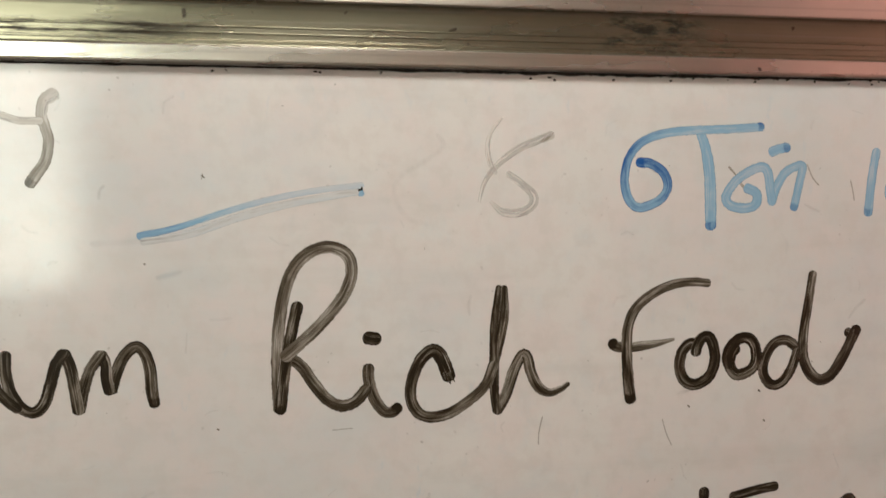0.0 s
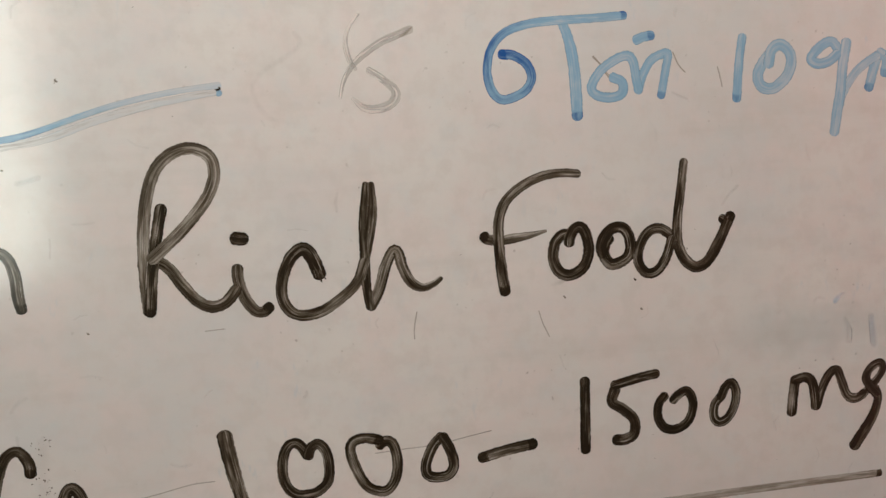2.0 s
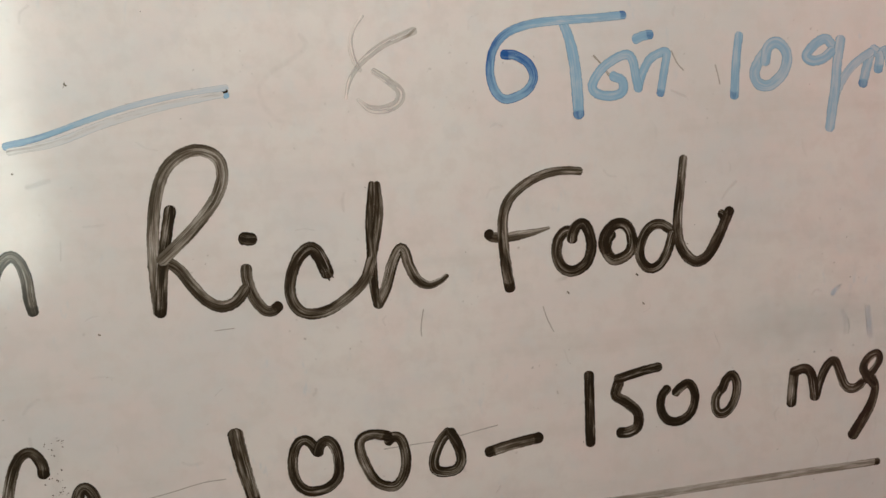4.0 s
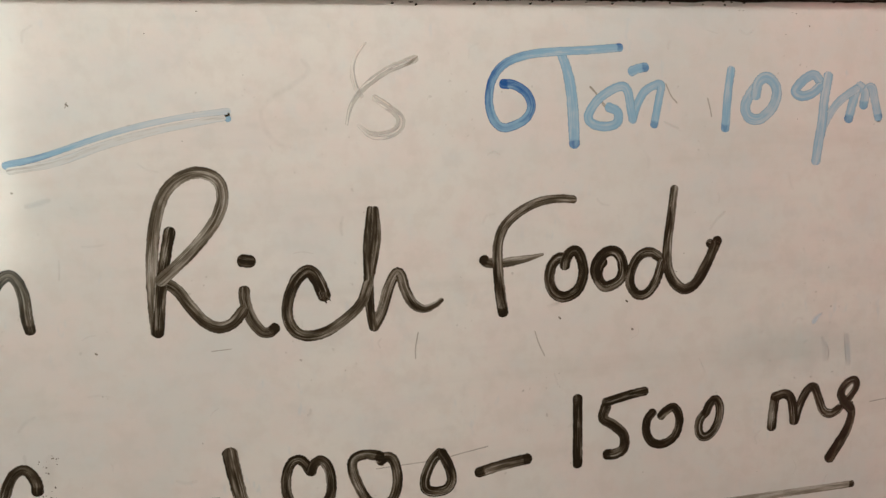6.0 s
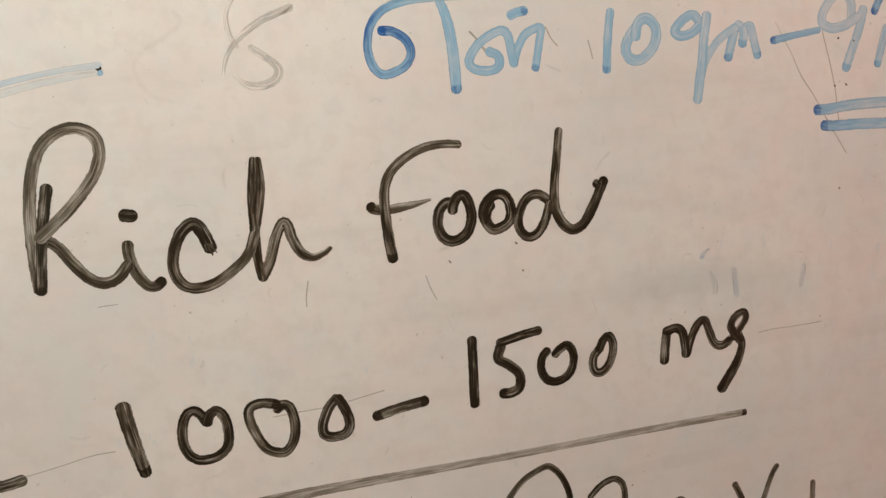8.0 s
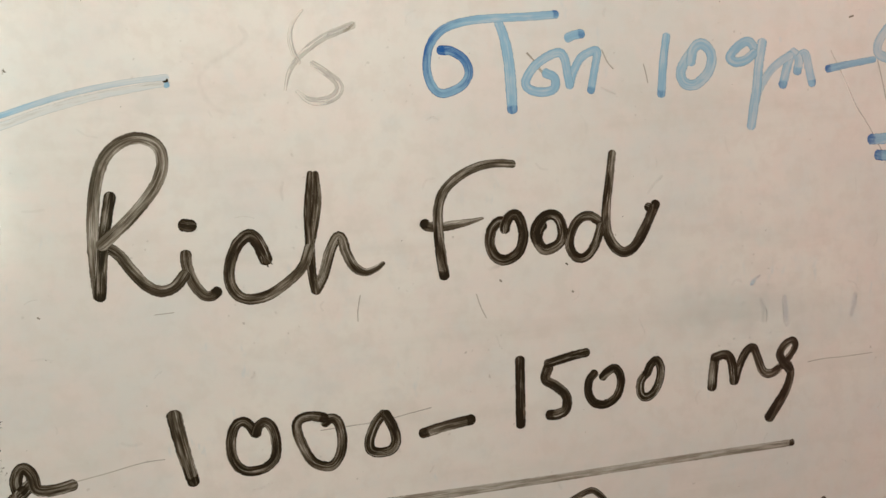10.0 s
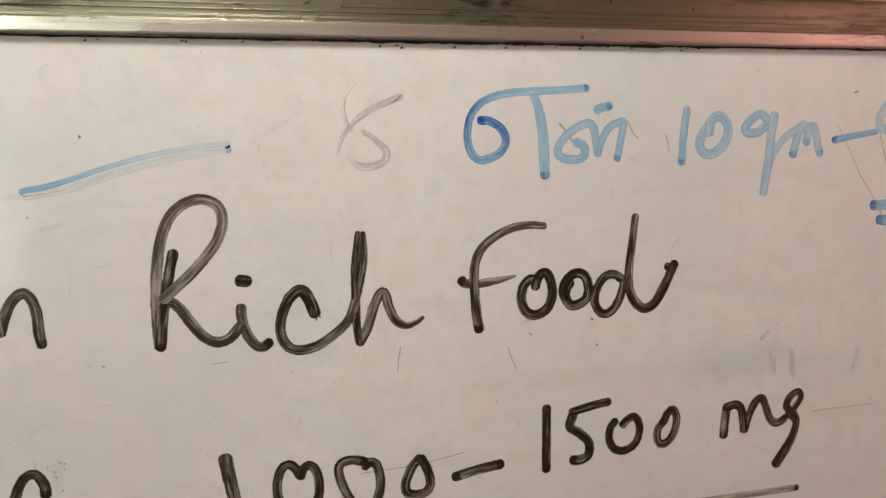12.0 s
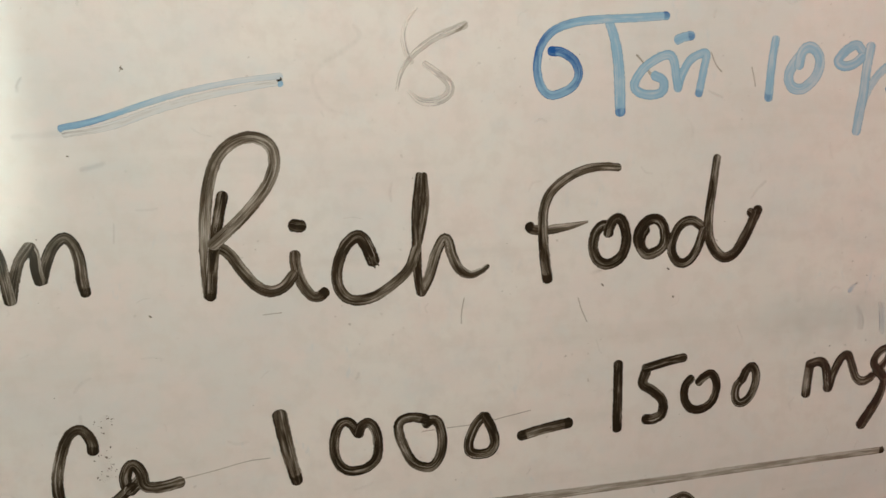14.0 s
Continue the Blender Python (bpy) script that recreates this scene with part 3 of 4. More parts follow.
stroke([0.6, 0.4], [1.0], "", [(50.4, 23.0), (50.8, 21.6), (50.9, 20.9)])
glyph("letter", "black marker letter h of the heading 'Rich Food'", INK_BLACK)
stroke([3.27, 3.45, 3.27, 2.36], [0.95], "", [(66.3, 24.5), (68.1, 31.8), (69.8, 40.8), (69.8, 49.5)])
stroke([2.3, 3.2, 3.3, 3.0], [1.0], "", [(68.2, 49.6), (66.9, 39.0), (66.6, 28.0), (66.7, 16.9), (67.5, 10.1)])
stroke([3.71, 3.71, 3.71, 3.52, 1.67], [0.9], "", [(67.5, 10.1), (70.6, 15.6), (73.0, 22.9), (75.7, 27.8), (77.3, 27.2), (78.5, 22.4), (80.9, 17.5), (84.5, 15.3), (88.4, 16.3), (90.9, 18.0)])
glyph("letter", "black marker letter F of the heading 'Rich Food'", INK_BLACK)
stroke([2.87, 3.25, 3.63, 3.82, 4.01], [0.78, 0.78, 0.8, 0.9, 1.0], "e", [(138.3, 49.5), (132.9, 50.0), (126.0, 49.3), (118.9, 46.3), (113.4, 41.8), (110.9, 35.9), (110.5, 28.3), (111.1, 18.7), (112.0, 11.7)])
stroke([3.67, 3.48, 3.28, 2.32, 0.97], [0.8, 0.7, 0.62, 0.6, 0.55], "s", [(105.6, 31.0), (106.7, 29.6), (111.1, 29.0), (117.0, 29.6), (121.9, 30.3), (126.6, 31.3)])
glyph("letter", "black marker letter o of the heading 'Rich Food'", INK_BLACK)
stroke([3.99], [1.22], "", [(133.7, 29.7), (131.7, 29.4), (129.5, 26.9), (128.7, 22.1), (130.4, 17.7), (134.2, 16.0), (138.8, 18.2), (141.0, 23.1), (140.5, 28.4), (138.6, 31.8), (136.2, 31.2), (134.6, 28.4), (134.3, 26.5)])
glyph("letter", "black marker letter o of the heading 'Rich Food'", INK_BLACK)
stroke([4.05], [1.25], "", [(148.4, 27.8), (146.9, 25.5), (146.3, 22.1), (148.6, 18.9), (152.4, 19.4), (155.2, 21.9), (155.6, 26.5), (153.7, 30.3), (150.4, 31.0), (147.3, 29.0), (145.4, 25.3), (145.9, 22.1)])
glyph("letter", "black marker letter d of the heading 'Rich Food'", INK_BLACK)
stroke([3.67], [1.12], "", [(170.4, 27.3), (166.2, 29.8), (162.0, 28.7), (158.9, 24.0), (158.4, 18.9), (161.0, 15.1), (164.8, 15.4), (168.2, 19.5), (170.6, 26.1)])
stroke([3.13, 3.55, 3.97, 4.18, 3.97], [0.98], "e", [(175.4, 52.1), (174.2, 43.3), (172.8, 33.5), (172.5, 25.6), (174.6, 19.4), (178.8, 15.9), (183.4, 17.7), (187.3, 23.5), (190.1, 28.9), (192.2, 33.0)])
stroke([3.36], [1.38], "", [(188.6, 32.0), (190.4, 31.1), (191.0, 31.9)])
glyph("digit", "black marker digit 1 of the amount '1000 - 1500 mg'", INK_BLACK)
stroke([5.11, 4.72, 4.12], [0.83], "e", [(19.3, -27.0), (20.3, -33.6), (21.8, -41.7), (23.9, -50.9)])
glyph("digit", "black marker digit 0 of the amount '1000 - 1500 mg'", INK_BLACK)
stroke([3.51], [1.17], "", [(44.9, -36.6), (43.4, -33.9), (41.3, -31.9), (38.7, -32.7), (36.9, -36.8), (36.6, -42.5), (38.4, -47.1), (42.0, -49.2), (47.2, -48.6), (50.7, -45.4), (51.3, -39.8), (50.2, -34.8), (47.9, -32.8), (45.8, -34.2), (44.8, -36.9)])
glyph("digit", "black marker digit 0 of the amount '1000 - 1500 mg'", INK_BLACK)
stroke([3.63], [1.17], "e", [(67.7, -35.6), (69.7, -34.1), (72.1, -35.2), (73.4, -39.9), (73.0, -45.7), (70.4, -50.2), (67.0, -50.7), (62.9, -48.2), (59.8, -41.9), (58.4, -36.3), (59.5, -33.4), (63.3, -32.5), (68.2, -33.7)])
glyph("digit", "black marker digit 0 of the amount '1000 - 1500 mg'", INK_BLACK)
stroke([3.71], [1.23], "", [(88.5, -34.4), (85.4, -37.5), (82.9, -43.1), (83.2, -46.9), (86.6, -48.2), (90.4, -47.5), (92.1, -44.4), (91.1, -39.3), (88.7, -34.4)])
glyph("dash", 'black marker dash drawn by hand', INK_BLACK)
stroke([4.01], [0.77], "se", [(101.4, -43.2), (110.7, -41.3), (119.8, -40.1)])
glyph("digit", "black marker digit 1 of the amount '1000 - 1500 mg'", INK_BLACK)
stroke([3.74], [1.17], "e", [(138.2, -19.9), (138.0, -30.9), (137.7, -44.6)])
glyph("digit", "black marker digit 5 of the amount '1000 - 1500 mg'", INK_BLACK)
stroke([3.55], [1.23], "", [(164.0, -20.0), (157.4, -20.9), (148.2, -22.8)])
stroke([4.29, 3.81, 3.81, 4.05, 4.05], [1.3], "e", [(148.9, -24.0), (147.6, -28.4), (151.3, -31.2), (155.3, -35.3), (155.3, -40.0), (152.3, -41.9), (148.4, -41.8)])
glyph("digit", "black marker digit 0 of the amount '1000 - 1500 mg'", INK_BLACK)
stroke([3.46], [1.17], "", [(166.8, -27.9), (164.4, -30.8), (164.1, -35.4), (166.3, -39.2), (170.5, -40.2), (174.9, -38.0), (176.9, -33.3), (176.5, -29.2), (174.4, -27.0), (171.4, -28.3), (169.5, -30.0)])
glyph("digit", "black marker digit 0 of the amount '1000 - 1500 mg'", INK_BLACK)
stroke([3.52], [1.17], "", [(188.0, -29.6), (185.1, -32.9), (184.7, -37.1), (186.6, -39.3), (189.9, -38.0), (192.4, -33.8), (193.1, -28.9), (191.5, -25.7), (189.1, -27.1), (187.3, -30.6)])
glyph("letter", "black marker letter m of the amount '1000 - 1500 mg'", INK_BLACK)
stroke([4.08], [1.3], "s", [(215.9, -26.3), (214.9, -32.3), (214.2, -38.8)])
stroke([3.85], [1.3], "", [(215.4, -27.1), (219.8, -26.3), (222.5, -28.9), (223.6, -37.4)])
stroke([3.63, 3.63, 3.63, 3.63, 3.63], [1.17], "", [(223.8, -37.5), (225.8, -31.5), (228.9, -25.9), (231.9, -24.7), (233.7, -28.5), (235.9, -34.1), (239.3, -35.6), (242.8, -34.1)])
glyph("letter", "black marker letter g of the amount '1000 - 1500 mg'", INK_BLACK)
stroke([3.41, 3.15, 2.89, 3.15, 3.41, 3.67, 3.94], [1.17], "", [(241.3, -35.0), (246.4, -30.9), (250.1, -26.2), (249.2, -23.4), (245.9, -24.6), (243.5, -28.1), (245.1, -31.9), (247.8, -34.7)])
stroke([3.37, 3.85, 4.57, 4.82], [1.17], "", [(247.1, -32.4), (248.2, -36.6), (246.2, -42.6), (242.5, -48.2), (238.6, -53.3)])
glyph("letter", "black marker letter c of the symbol 'Ca'", INK_BLACK)
stroke([3.7, 3.52, 3.52, 3.7, 3.7, 3.52, 3.33], [1.0], "se", [(-38.4, -33.8), (-38.6, -30.5), (-40.4, -27.0), (-42.7, -26.1), (-45.6, -28.5), (-47.9, -34.2), (-49.5, -41.4), (-49.3, -48.3), (-46.9, -53.0), (-42.3, -54.3), (-36.2, -52.7), (-30.8, -48.9), (-27.6, -46.0)])
glyph("letter", "black marker letter a of the symbol 'Ca'", INK_BLACK)
stroke([3.98], [1.0], "", [(-28.7, -48.2), (-29.7, -43.9), (-28.5, -40.1), (-26.7, -39.4), (-24.7, -42.2), (-23.9, -46.4), (-20.9, -47.5), (-16.8, -47.3), (-12.8, -46.4)])
stroke([4.3], [1.3], "", [(-24.4, -44.1), (-26.6, -45.9), (-28.8, -47.8)])
glyph("underline", 'black marker underline drawn by hand', INK_BLACK)
stroke([2.91, 3.11, 3.3, 3.3], [0.62], "e", [(-48.4, -64.3), (-38.9, -62.6), (-27.6, -61.0), (-15.3, -60.3), (-6.4, -60.1), (-1.8, -60.0)])
glyph("underline", 'black marker underline drawn by hand', INK_BLACK)
stroke([4.84, 4.32, 3.79, 3.26, 2.95, 2.84, 2.84, 2.84, 2.84], [0.8, 0.5, 0.34, 0.3, 0.27, 0.26, 0.26, 0.3, 0.34], "se", [(28.7, -66.9), (48.2, -68.0), (77.3, -66.9), (117.5, -66.3), (154.0, -65.9), (194.3, -65.1), (235.2, -64.6), (249.2, -64.4)])
glyph("letter", 'black marker letter P of a half-seen lower line', INK_BLACK)
stroke([2.6], [0.95], "", [(144.1, -90.4), (148.9, -82.2), (154.3, -76.6), (160.7, -73.4), (165.1, -72.8), (169.5, -77.2), (172.2, -83.5), (173.3, -90.6)])
glyph("letter", 'black marker letter o of a half-seen lower line', INK_BLACK)
stroke([2.69], [0.9], "", [(180.9, -88.0), (185.7, -83.9), (191.1, -82.3), (194.5, -84.7), (195.5, -89.9), (194.5, -94.2)])
glyph("letter", 'black marker letter n of a half-seen lower line', INK_BLACK)
stroke([2.75], [1.0], "", [(121.3, -84.6), (125.6, -81.7), (130.8, -81.4), (133.1, -85.5)])
glyph("letter", 'black marker letter d of a half-seen lower line', INK_BLACK)
stroke([2.69], [1.0], "", [(215.8, -97.8), (219.1, -95.8), (221.8, -97.7)])
glyph("letter", 'black marker letter R of a half-seen lower line', INK_BLACK)
stroke([2.78], [0.95], "", [(243.8, -93.8), (246.1, -98.6), (248.8, -105.2)])
stroke([2.56], [0.9], "", [(263.6, -89.3), (261.1, -92.8), (257.3, -101.9), (255.4, -106.4)])
glyph("letter", 'black marker letter l of a half-seen lower line', INK_BLACK)
stroke([2.64], [0.6], "", [(280.5, -99.2), (280.2, -107.3), (279.3, -112.2)])
glyph("stroke", 'faded grey marker stroke half wiped away', INK_GREY)
stroke([3.74, 3.12, 2.96, 3.12, 3.43], [0.4, 0.6, 1.2, 1.4, 1.6], "e", [(-61.3, 107.7), (-64.1, 105.7), (-65.0, 101.7), (-64.0, 97.8), (-63.3, 94.3), (-64.4, 88.6), (-67.1, 84.6), (-68.8, 82.0)])
stroke([2.16], [0.45], "", [(-77.4, 102.1), (-71.5, 100.1), (-65.2, 100.0)])
glyph("dash", 'pale blue marker dash drawn by hand', INK_BLUE)
stroke([2.4, 1.9, 1.7, 1.8, 1.8, 1.8, 1.8, 2.0], [0.6, 0.62, 0.46, 0.3, 0.23, 0.2, 0.18, 0.2], "", [(-39.4, 66.8), (-28.9, 69.2), (-15.0, 73.7), (-2.6, 77.2), (11.8, 80.0), (25.6, 81.6)])
glyph("stroke", 'very pale blue ghost of a wiped marker dash', INK_BLUE)
stroke([2.2, 2.4, 2.0], [0.09, 0.13, 0.11, 0.14, 0.12], "", [(-38.5, 65.2), (-25.6, 67.2), (-11.6, 71.9), (2.6, 75.7), (15.3, 78.1), (24.0, 79.5)])
glyph("smudge", 'faint blue smudge of wiped marker ink', HAZE_BLUE)
stroke([3.3], [0.09], "", [(-52.2, 64.7), (-37.3, 65.9), (-14.6, 71.8), (5.2, 76.6), (25.5, 79.9)])
glyph("smudge", 'faint blue smudge of wiped marker ink', HAZE_BLUE)
stroke([2.62], [0.15], "", [(-34.4, 54.5), (-31.2, 55.3), (-28.3, 56.1)])
glyph("stroke", 'pale blue end of the dash', INK_BLUE)
stroke([2.0], [0.5], "", [(25.0, 79.6), (25.5, 78.9)])
glyph("dot", 'black marker dot drawn by hand', INK_BLACK)
stroke([1.4, 1.1], [1.5], "", [(23.8, 80.2), (25.6, 80.6)])
glyph("stroke", 'wiped grey marker stroke half wiped away', HAZE_GREY)
stroke([2.8], [0.13, 0.1, 0.08, 0.07, 0.06], "", [(49.0, 96.6), (50.6, 94.0), (48.4, 91.3), (43.2, 88.0), (38.2, 84.8), (35.3, 81.0), (36.2, 76.2), (39.6, 71.5), (45.0, 69.6)])
glyph("stroke", 'faded grey marker stroke half wiped away', INK_GREY)
stroke([2.6, 2.5, 2.3, 1.6, 1.0], [0.36, 0.21, 0.19, 0.2, 0.13], "", [(85.0, 97.2), (80.2, 95.4), (75.4, 93.4), (70.4, 90.2), (66.4, 86.6), (63.4, 82.2), (61.8, 76.6)])
glyph("stroke", 'dark fleck at the end of a wiped stroke', INK_BLACK)
stroke([0.6, 0.9, 0.4], [0.2, 0.45, 0.3], "", [(80.6, 94.6), (83.4, 96.0), (85.6, 97.9)])
glyph("stroke", 'faded grey marker stroke half wiped away', INK_GREY)
stroke([0.7, 1.4, 1.8, 1.4], [0.14, 0.12, 0.13, 0.13], "", [(69.0, 102.2), (65.6, 98.0), (64.4, 93.4), (65.2, 88.6), (67.0, 85.2)])
glyph("stroke", 'faded grey marker stroke half wiped away', INK_GREY)
stroke([2.3, 2.4, 2.9, 3.1, 2.6, 1.2], [0.16, 0.2, 0.2, 0.17, 0.15, 0.1], "", [(71.0, 85.0), (75.0, 82.2), (79.0, 78.6), (78.6, 75.2), (74.4, 73.0), (69.4, 73.2), (65.6, 76.4)])
glyph("letter", 'pale blue Tamil marker letter of the top line', INK_BLUE)
stroke([3.32, 3.09, 3.09, 2.87, 2.87, 2.87, 2.87], [1.05, 0.9, 0.75, 0.62, 0.9, 0.72, 0.52, 0.44, 0.4, 0.44], "se", [(113.7, 88.8), (117.9, 88.3), (122.1, 85.5), (123.6, 81.2), (121.5, 77.2), (116.7, 74.8), (113.0, 74.6), (110.2, 77.6), (109.0, 83.5), (110.4, 90.2), (114.8, 95.3), (122.6, 98.1), (132.4, 99.1), (144.2, 99.6), (155.8, 100.4)])
stroke([3.18, 3.88, 4.11, 3.88], [0.48, 0.44, 0.44, 0.44], "e", [(134.0, 99.7), (136.7, 91.9), (138.0, 83.5), (138.4, 75.1), (138.6, 67.9)])
glyph("letter", 'pale blue Tamil marker letter of the top line', INK_BLUE)
stroke([3.45, 3.22, 3.22], [0.44], "", [(150.9, 80.6), (154.3, 78.8), (154.3, 75.4), (151.0, 74.0), (146.0, 74.6), (143.7, 77.3), (146.6, 82.3), (151.6, 85.9), (156.3, 87.4), (158.4, 85.1), (159.2, 80.0), (159.9, 76.0)])
stroke([3.05], [0.44], "e", [(159.8, 75.6), (161.5, 80.8), (164.2, 85.3), (167.5, 87.3), (170.5, 87.6), (169.6, 82.5), (167.8, 73.8)])
stroke([3.26], [0.48], "e", [(159.3, 92.2), (162.0, 93.3), (165.1, 93.8)])
glyph("digit", 'pale blue marker digit 1 of the top line of writing', INK_BLUE)
stroke([3.16, 3.4], [0.44], "e", [(197.3, 92.9), (196.0, 84.6), (194.9, 71.9)])
glyph("digit", 'pale blue marker digit 0 of the top line of writing', INK_BLUE)
stroke([3.99], [0.37], "", [(207.1, 86.7), (204.3, 83.4), (202.7, 79.4), (204.3, 75.9), (208.4, 75.3), (213.3, 79.0), (215.2, 84.0), (214.0, 87.9), (210.9, 89.8), (207.9, 87.9), (206.7, 83.1)])
glyph("letter", 'pale blue marker letter g of the top line of writing', INK_BLUE)
stroke([3.61], [0.4], "", [(232.9, 87.9), (230.2, 90.4), (226.2, 88.9), (222.5, 84.9), (225.2, 83.0), (229.4, 83.9), (232.6, 86.4)])
stroke([3.94], [0.35], "", [(236.0, 90.4), (234.5, 82.2), (233.7, 74.0), (232.4, 66.8), (231.2, 59.3)])
stroke([3.18], [0.31], "", [(233.0, 67.8), (234.8, 73.3), (239.1, 79.4), (244.0, 83.3), (247.9, 85.3)])
glyph("letter", 'pale blue marker letter m of the top line of writing', INK_BLUE)
stroke([3.72], [0.37], "e", [(247.9, 85.7), (246.0, 79.7), (244.4, 74.1)])
stroke([3.73], [0.33], "e", [(248.5, 86.5), (251.2, 83.9), (250.6, 78.9)])
stroke([3.47], [0.33], "e", [(250.8, 79.7), (252.0, 84.7), (254.2, 85.5), (255.5, 80.4), (257.2, 74.4)])
glyph("dash", 'pale blue marker dash drawn by hand', INK_BLUE)
stroke([3.02, 2.74, 2.47], [0.62, 0.53, 0.48], "s", [(263.5, 79.9), (272.7, 81.5), (284.3, 83.2)])
glyph("digit", 'pale blue marker digit 9 of the top line of writing', INK_BLUE)
stroke([3.87], [0.28], "", [(298.7, 87.0), (298.8, 92.8), (295.3, 96.5), (290.7, 95.4), (286.2, 89.9), (285.9, 85.7), (290.4, 83.6), (296.8, 84.9), (302.0, 87.7)])
stroke([3.95], [0.3], "e", [(304.4, 90.7), (302.5, 83.0), (299.4, 75.5), (296.4, 68.0)])
glyph("letter", 'pale blue marker letter a of the top line of writing', INK_BLUE)
stroke([3.42], [0.62], "s", [(309.4, 89.1), (311.2, 92.7), (313.0, 95.4)])
stroke([3.46], [0.33], "e", [(315.2, 83.3), (313.2, 76.5), (311.1, 68.9)])
glyph("underline", 'pale blue marker underline drawn by hand', INK_BLUE)
stroke([4.29], [0.53, 0.33, 0.32], "s", [(282.9, 52.8), (289.6, 53.0), (300.0, 54.0), (315.8, 54.2), (332.0, 54.0)])
glyph("underline", 'pale blue marker underline drawn by hand', INK_BLUE)
stroke([4.31], [0.66, 0.4, 0.35], "s", [(286.1, 46.7), (292.0, 46.3), (302.4, 46.3), (315.7, 45.9), (331.9, 45.4)])
glyph("scratch", 'fine dark scratch in the white surface', INK_BLACK)
stroke([0.42], [0.182], "", [(82.4, 7.5), (81.3, 2.2), (81.2, -1.3)])
glyph("scratch", 'fine dark scratch in the white surface', INK_BLACK)
stroke([0.45], [0.127], "", [(123.1, 4.8), (124.4, 0.4), (126.4, -4.0)])
glyph("scratch", 'fine dark scratch in the white surface', INK_BLACK)
stroke([0.39], [0.072], "", [(66.4, -37.9), (75.9, -37.5), (87.4, -37.0), (96.2, -35.6), (105.2, -34.2)])
glyph("scratch", 'fine dark scratch in the white surface', INK_BLACK)
stroke([0.37], [0.127], "", [(-12.4, -45.7), (-1.7, -43.9), (8.2, -42.0), (15.4, -41.7)])
glyph("scratch", 'fine dark scratch in the white surface', INK_BLACK)
stroke([0.35], [0.072], "", [(-61.6, -46.8), (-55.2, -48.2)])
glyph("scratch", 'fine dark scratch in the white surface', INK_BLACK)
stroke([0.78, 0.58, 0.78, 1.17], [0.215], "", [(144.6, 87.4), (147.1, 84.7), (148.9, 82.0), (150.9, 79.7)])
glyph("scratch", 'fine dark scratch in the white surface', INK_BLACK)
stroke([0.5], [0.182], "", [(172.3, 88.1), (174.3, 83.9), (176.5, 81.5)])
glyph("scratch", 'fine dark scratch in the white surface', INK_BLACK)
stroke([0.51], [0.16], "", [(188.2, 82.9), (189.1, 79.5), (189.7, 76.4)])
glyph("scratch", 'fine dark scratch in the white surface', INK_BLACK)
stroke([0.52], [0.182], "", [(285.8, 82.8), (289.1, 71.0), (291.7, 60.0), (293.0, 50.1), (293.8, 45.7)])
glyph("scratch", 'fine dark scratch in the white surface', INK_BLACK)
stroke([0.51], [0.061], "", [(265.1, 86.7), (269.4, 79.2), (271.9, 74.9), (276.3, 66.2), (281.9, 58.4), (287.5, 49.4), (296.7, 35.3)])
glyph("smudge", 'faint grey smudge of wiped ink', HAZE_GREY)
stroke([2.0, 1.4], [0.2, 0.15, 0.1], "", [(194.7, 42.6), (191.7, 40.0), (189.0, 36.6)])
glyph("smudge", 'small brown smudge of wiped ink', HAZE_GREY)
stroke([2.2], [0.24, 0.2, 0.05], "", [(133.9, 15.4), (131.5, 14.1), (128.4, 13.2)])
glyph("scratch", 'fine dark scratch in the white surface', INK_BLACK)
stroke([0.31], [0.072], "", [(15.9, 6.4), (21.9, 6.7)])
glyph("scratch", 'fine dark scratch in the white surface', INK_BLACK)
stroke([0.33], [0.182], "", [(-21.0, 85.0), (-21.5, 83.3)])
glyph("dot", 'black marker dot drawn by hand', INK_BLACK)
stroke([0.71], [0.9], "", [(292.7, 79.6), (293.2, 80.0)])
glyph("dot", 'black marker dot drawn by hand', INK_BLACK)
stroke([0.71], [0.9], "", [(299.7, 78.7), (300.2, 78.5)])
glyph("dot", 'black marker dot drawn by hand', INK_BLACK)
stroke([0.71], [0.9], "", [(291.2, 61.8), (291.7, 61.6)])
glyph("dot", 'black marker dot drawn by hand', INK_BLACK)
stroke([0.72], [0.9], "", [(296.4, 62.2), (296.9, 61.7)])
glyph("dot", 'black marker dot drawn by hand', INK_BLACK)
stroke([0.62], [0.8], "", [(158.8, 2.9), (159.2, 2.7)])
glyph("dot", 'black marker dot drawn by hand', INK_BLACK)
stroke([0.61], [0.7], "", [(156.7, 13.3), (157.3, 12.8)])
glyph("dot", 'black marker dot drawn by hand', INK_BLACK)
stroke([0.73], [0.8], "", [(293.2, 21.8), (293.7, 21.5)])
glyph("dot", 'black marker dot drawn by hand', INK_BLACK)
stroke([0.69], [0.6], "", [(273.0, 99.0), (274.7, 99.6)])
glyph("dot", 'black marker dot drawn by hand', INK_BLACK)
stroke([0.5], [0.8], "", [(-21.3, 84.5), (-21.0, 84.3)])
glyph("dot", 'black marker dot drawn by hand', INK_BLACK)
stroke([0.62], [0.4], "", [(158.8, 3.1), (159.2, 2.6)])
glyph("dot", 'black marker dot drawn by hand', INK_BLACK)
stroke([0.49], [0.7], "", [(-38.3, 58.7), (-37.9, 58.6)])
glyph("dot", 'black marker dot drawn by hand', INK_BLACK)
stroke([0.6], [0.5], "", [(131.8, 9.2), (132.4, 8.5)])
glyph("dot", 'black marker dot drawn by hand', INK_BLACK)
stroke([0.49], [0.6], "", [(-21.0, 84.1), (-20.6, 83.9)])
glyph("dot", 'black marker dot drawn by hand', INK_BLACK)
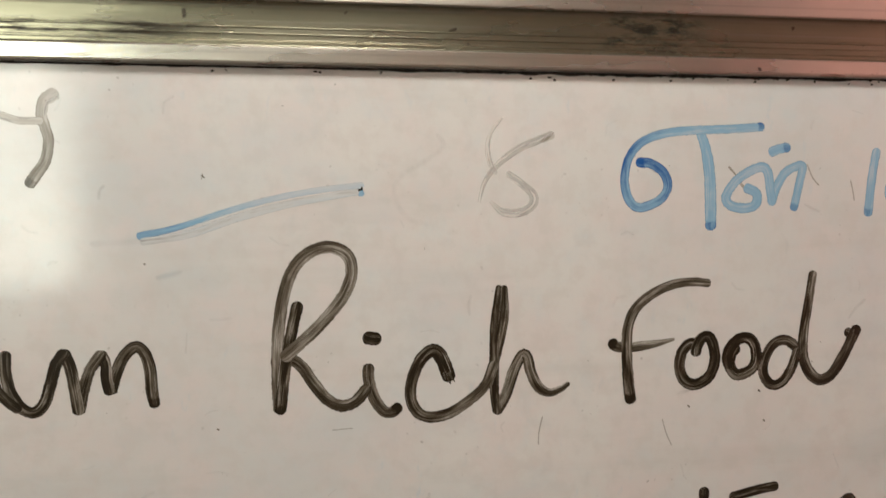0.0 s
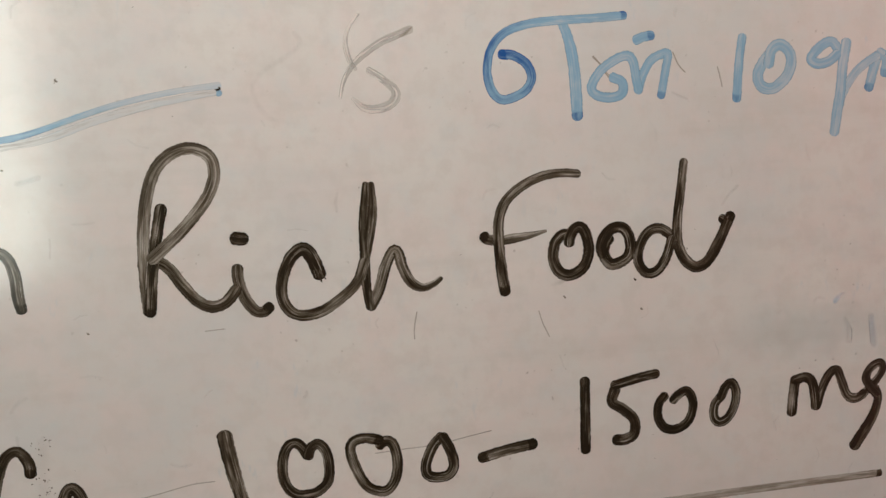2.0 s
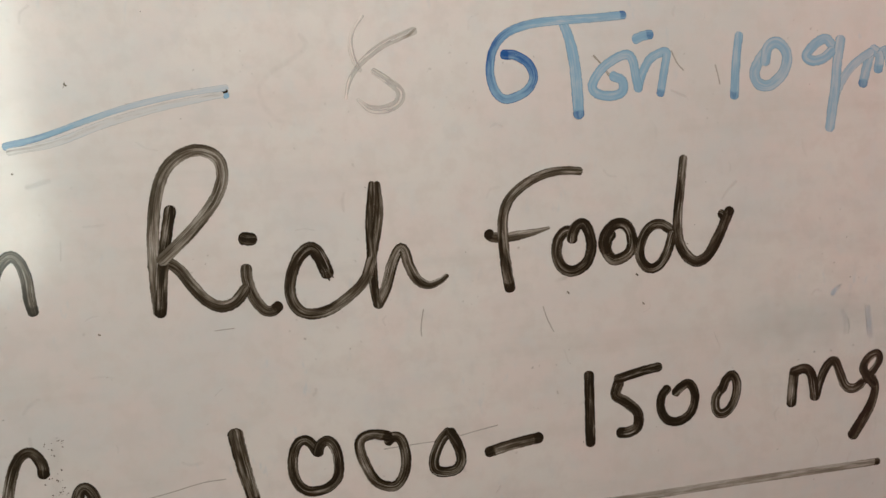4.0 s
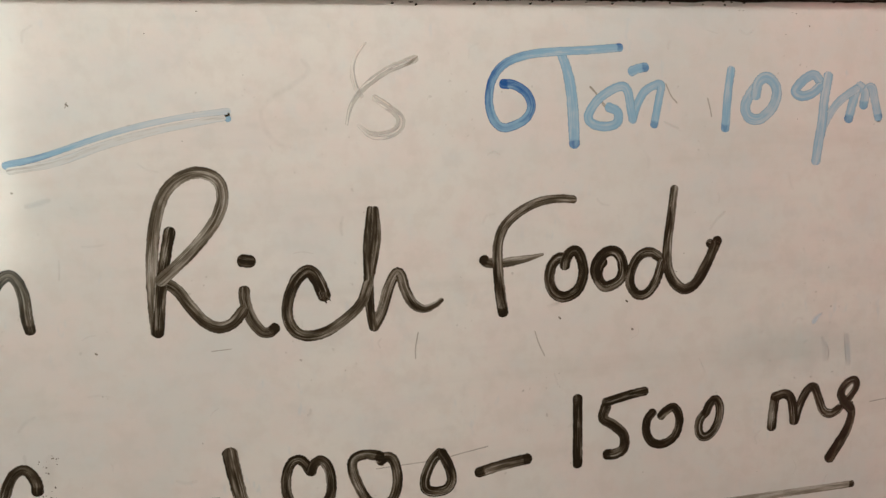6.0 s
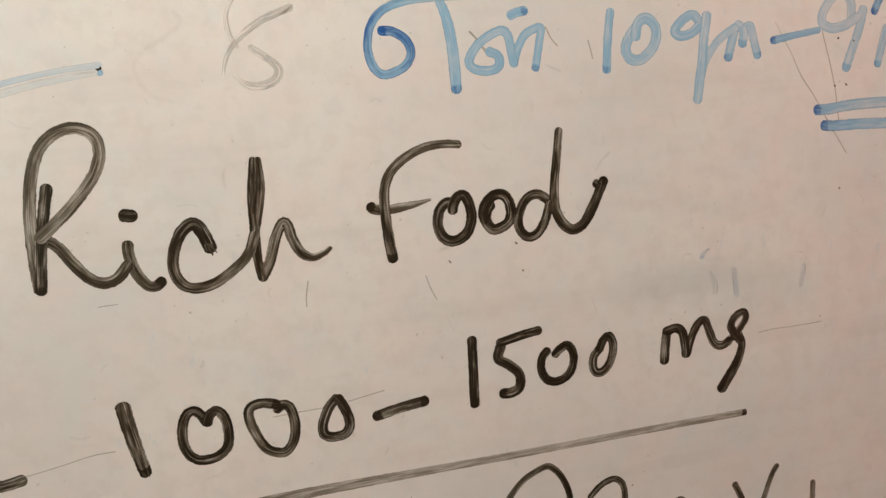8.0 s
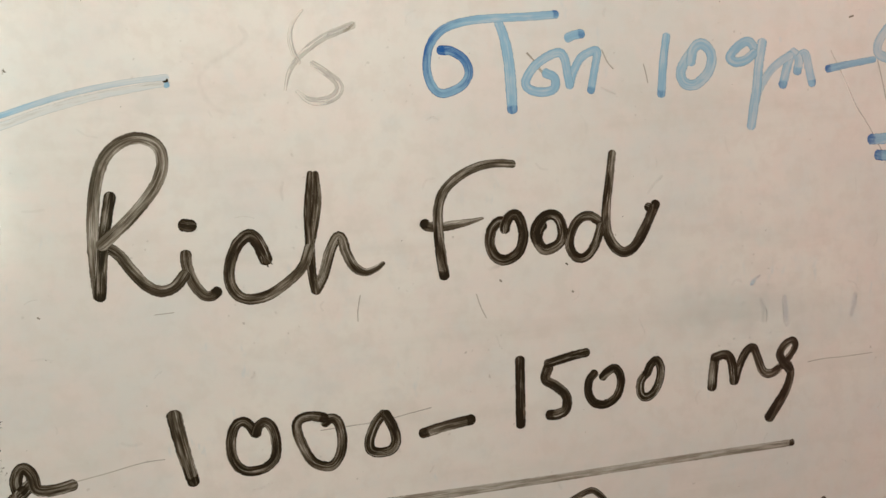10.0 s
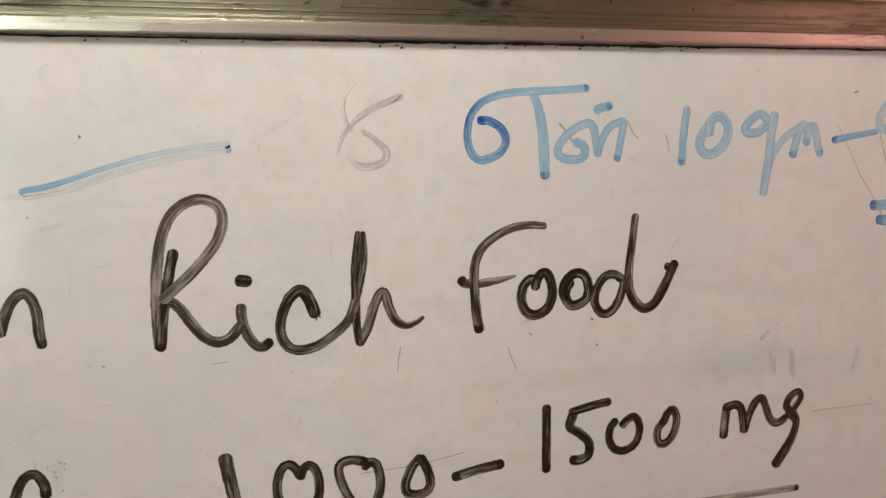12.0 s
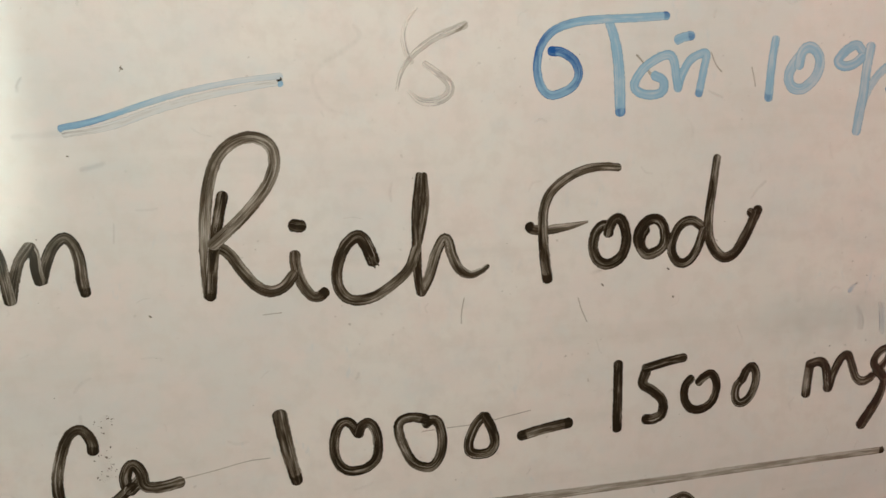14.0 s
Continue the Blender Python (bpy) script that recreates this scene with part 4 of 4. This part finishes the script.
stroke([0.52], [0.6], "", [(-18.6, 8.5), (-18.0, 8.1)])
glyph("smudge", 'faint grey smudge of wiped marker ink', HAZE_GREY)
stroke([5.41], [0.04], "", [(50.0, 64.1), (52.7, 63.3)])
for widths, density, knots in (
        ([3.4, 2.6], [0.42, 0.26], [(231.6, 0.2), (232.6, 1.6), (234.6, 3.0)]),
        ([3.0], [0.14, 0.2], [(235.4, -6.6), (236.6, -10.0), (236.4, -14.3)]),
        ([3.4, 4.0], [0.2, 0.27, 0.18], [(245.6, -6.2), (246.0, -11.0), (246.6, -16.6)]),
        ([3.6], [0.18, 0.25], [(276.9, -7.6), (276.2, -11.7), (275.4, -15.5)])):
    glyph("smudge", "faint blue smudge of wiped marker ink", HAZE_BLUE)
    stroke(widths, density, "", knots)
for widths, density, knots in (
        ([34.0, 40.0, 34.0], [0.0, 0.10, 0.10, 0.0], [(186.0, -12.0), (214.0, -10.0), (240.0, -12.0), (262.0, -14.0)]),
        ([30.0], [0.0, 0.08, 0.0], [(240.0, -22.0), (266.0, -16.0), (292.0, -22.0)]),
        ([14.0], [0.04], [(-44.0, 48.0), (-30.0, 53.0), (-18.0, 54.0)])):
    glyph("smudge", "broad pale green-blue haze of wiped marker ink", HAZE_PALE)
    stroke(widths, density, "", knots)
for knots in ([(237.2, -9.0), (237.9, -11.6), (237.5, -15.2)], [(244.6, -5.0), (244.9, -10.3), (245.5, -16.4)], [(277.6, -7.2), (277.3, -11.0)], [(233.4, 2.4), (234.9, 3.2)]):
    glyph("scratch", "fine blue-grey rim of a wiped mark", INK_BLACK)
    stroke([0.45], [0.03, 0.06, 0.03], "", knots)
glyph("scratch", "fine dark scratch in the white surface", INK_BLACK)
stroke([0.36], [0.055, 0.165, 0.143, 0.066], "", [(256.0, -32.6), (264.0, -32.0), (271.3, -32.1), (285.0, -31.7)])
glyph("smudge", "faint grey smudge of dabbed marker ink", HAZE_GREY)
stroke([6.5, 5.0, 7.5], [0.08, 0.05, 0.1], "", [(-34.0, -24.0), (-35.0, -33.0), (-35.0, -41.5)])

# faint short marks of wear all over the writing surface
rnd = random.Random(5)
for material, label, count, most in ((HAZE_GREY, "faint grey marks of wear", 46, 0.13), (HAZE_BLUE, "faint blue traces of wiped writing", 30, 0.15)):
    glyph("wear", label, material)
    tagged(PEN["object"], kind="stuff")
    for k in range(count):
        x, z, a, r = rnd.uniform(-75, 310), rnd.uniform(-75, 110), rnd.uniform(0, 6.28), rnd.uniform(0.8, 3.2)
        bend = rnd.uniform(-0.6, 0.6) * r
        stroke([rnd.uniform(0.5, 2.0)], [most * rnd.uniform(0.4, 1.0)], "", [(x - r * math.cos(a), z - r * math.sin(a)), (x - bend * math.sin(a), z + bend * math.cos(a)), (x + r * math.cos(a), z + r * math.sin(a))])
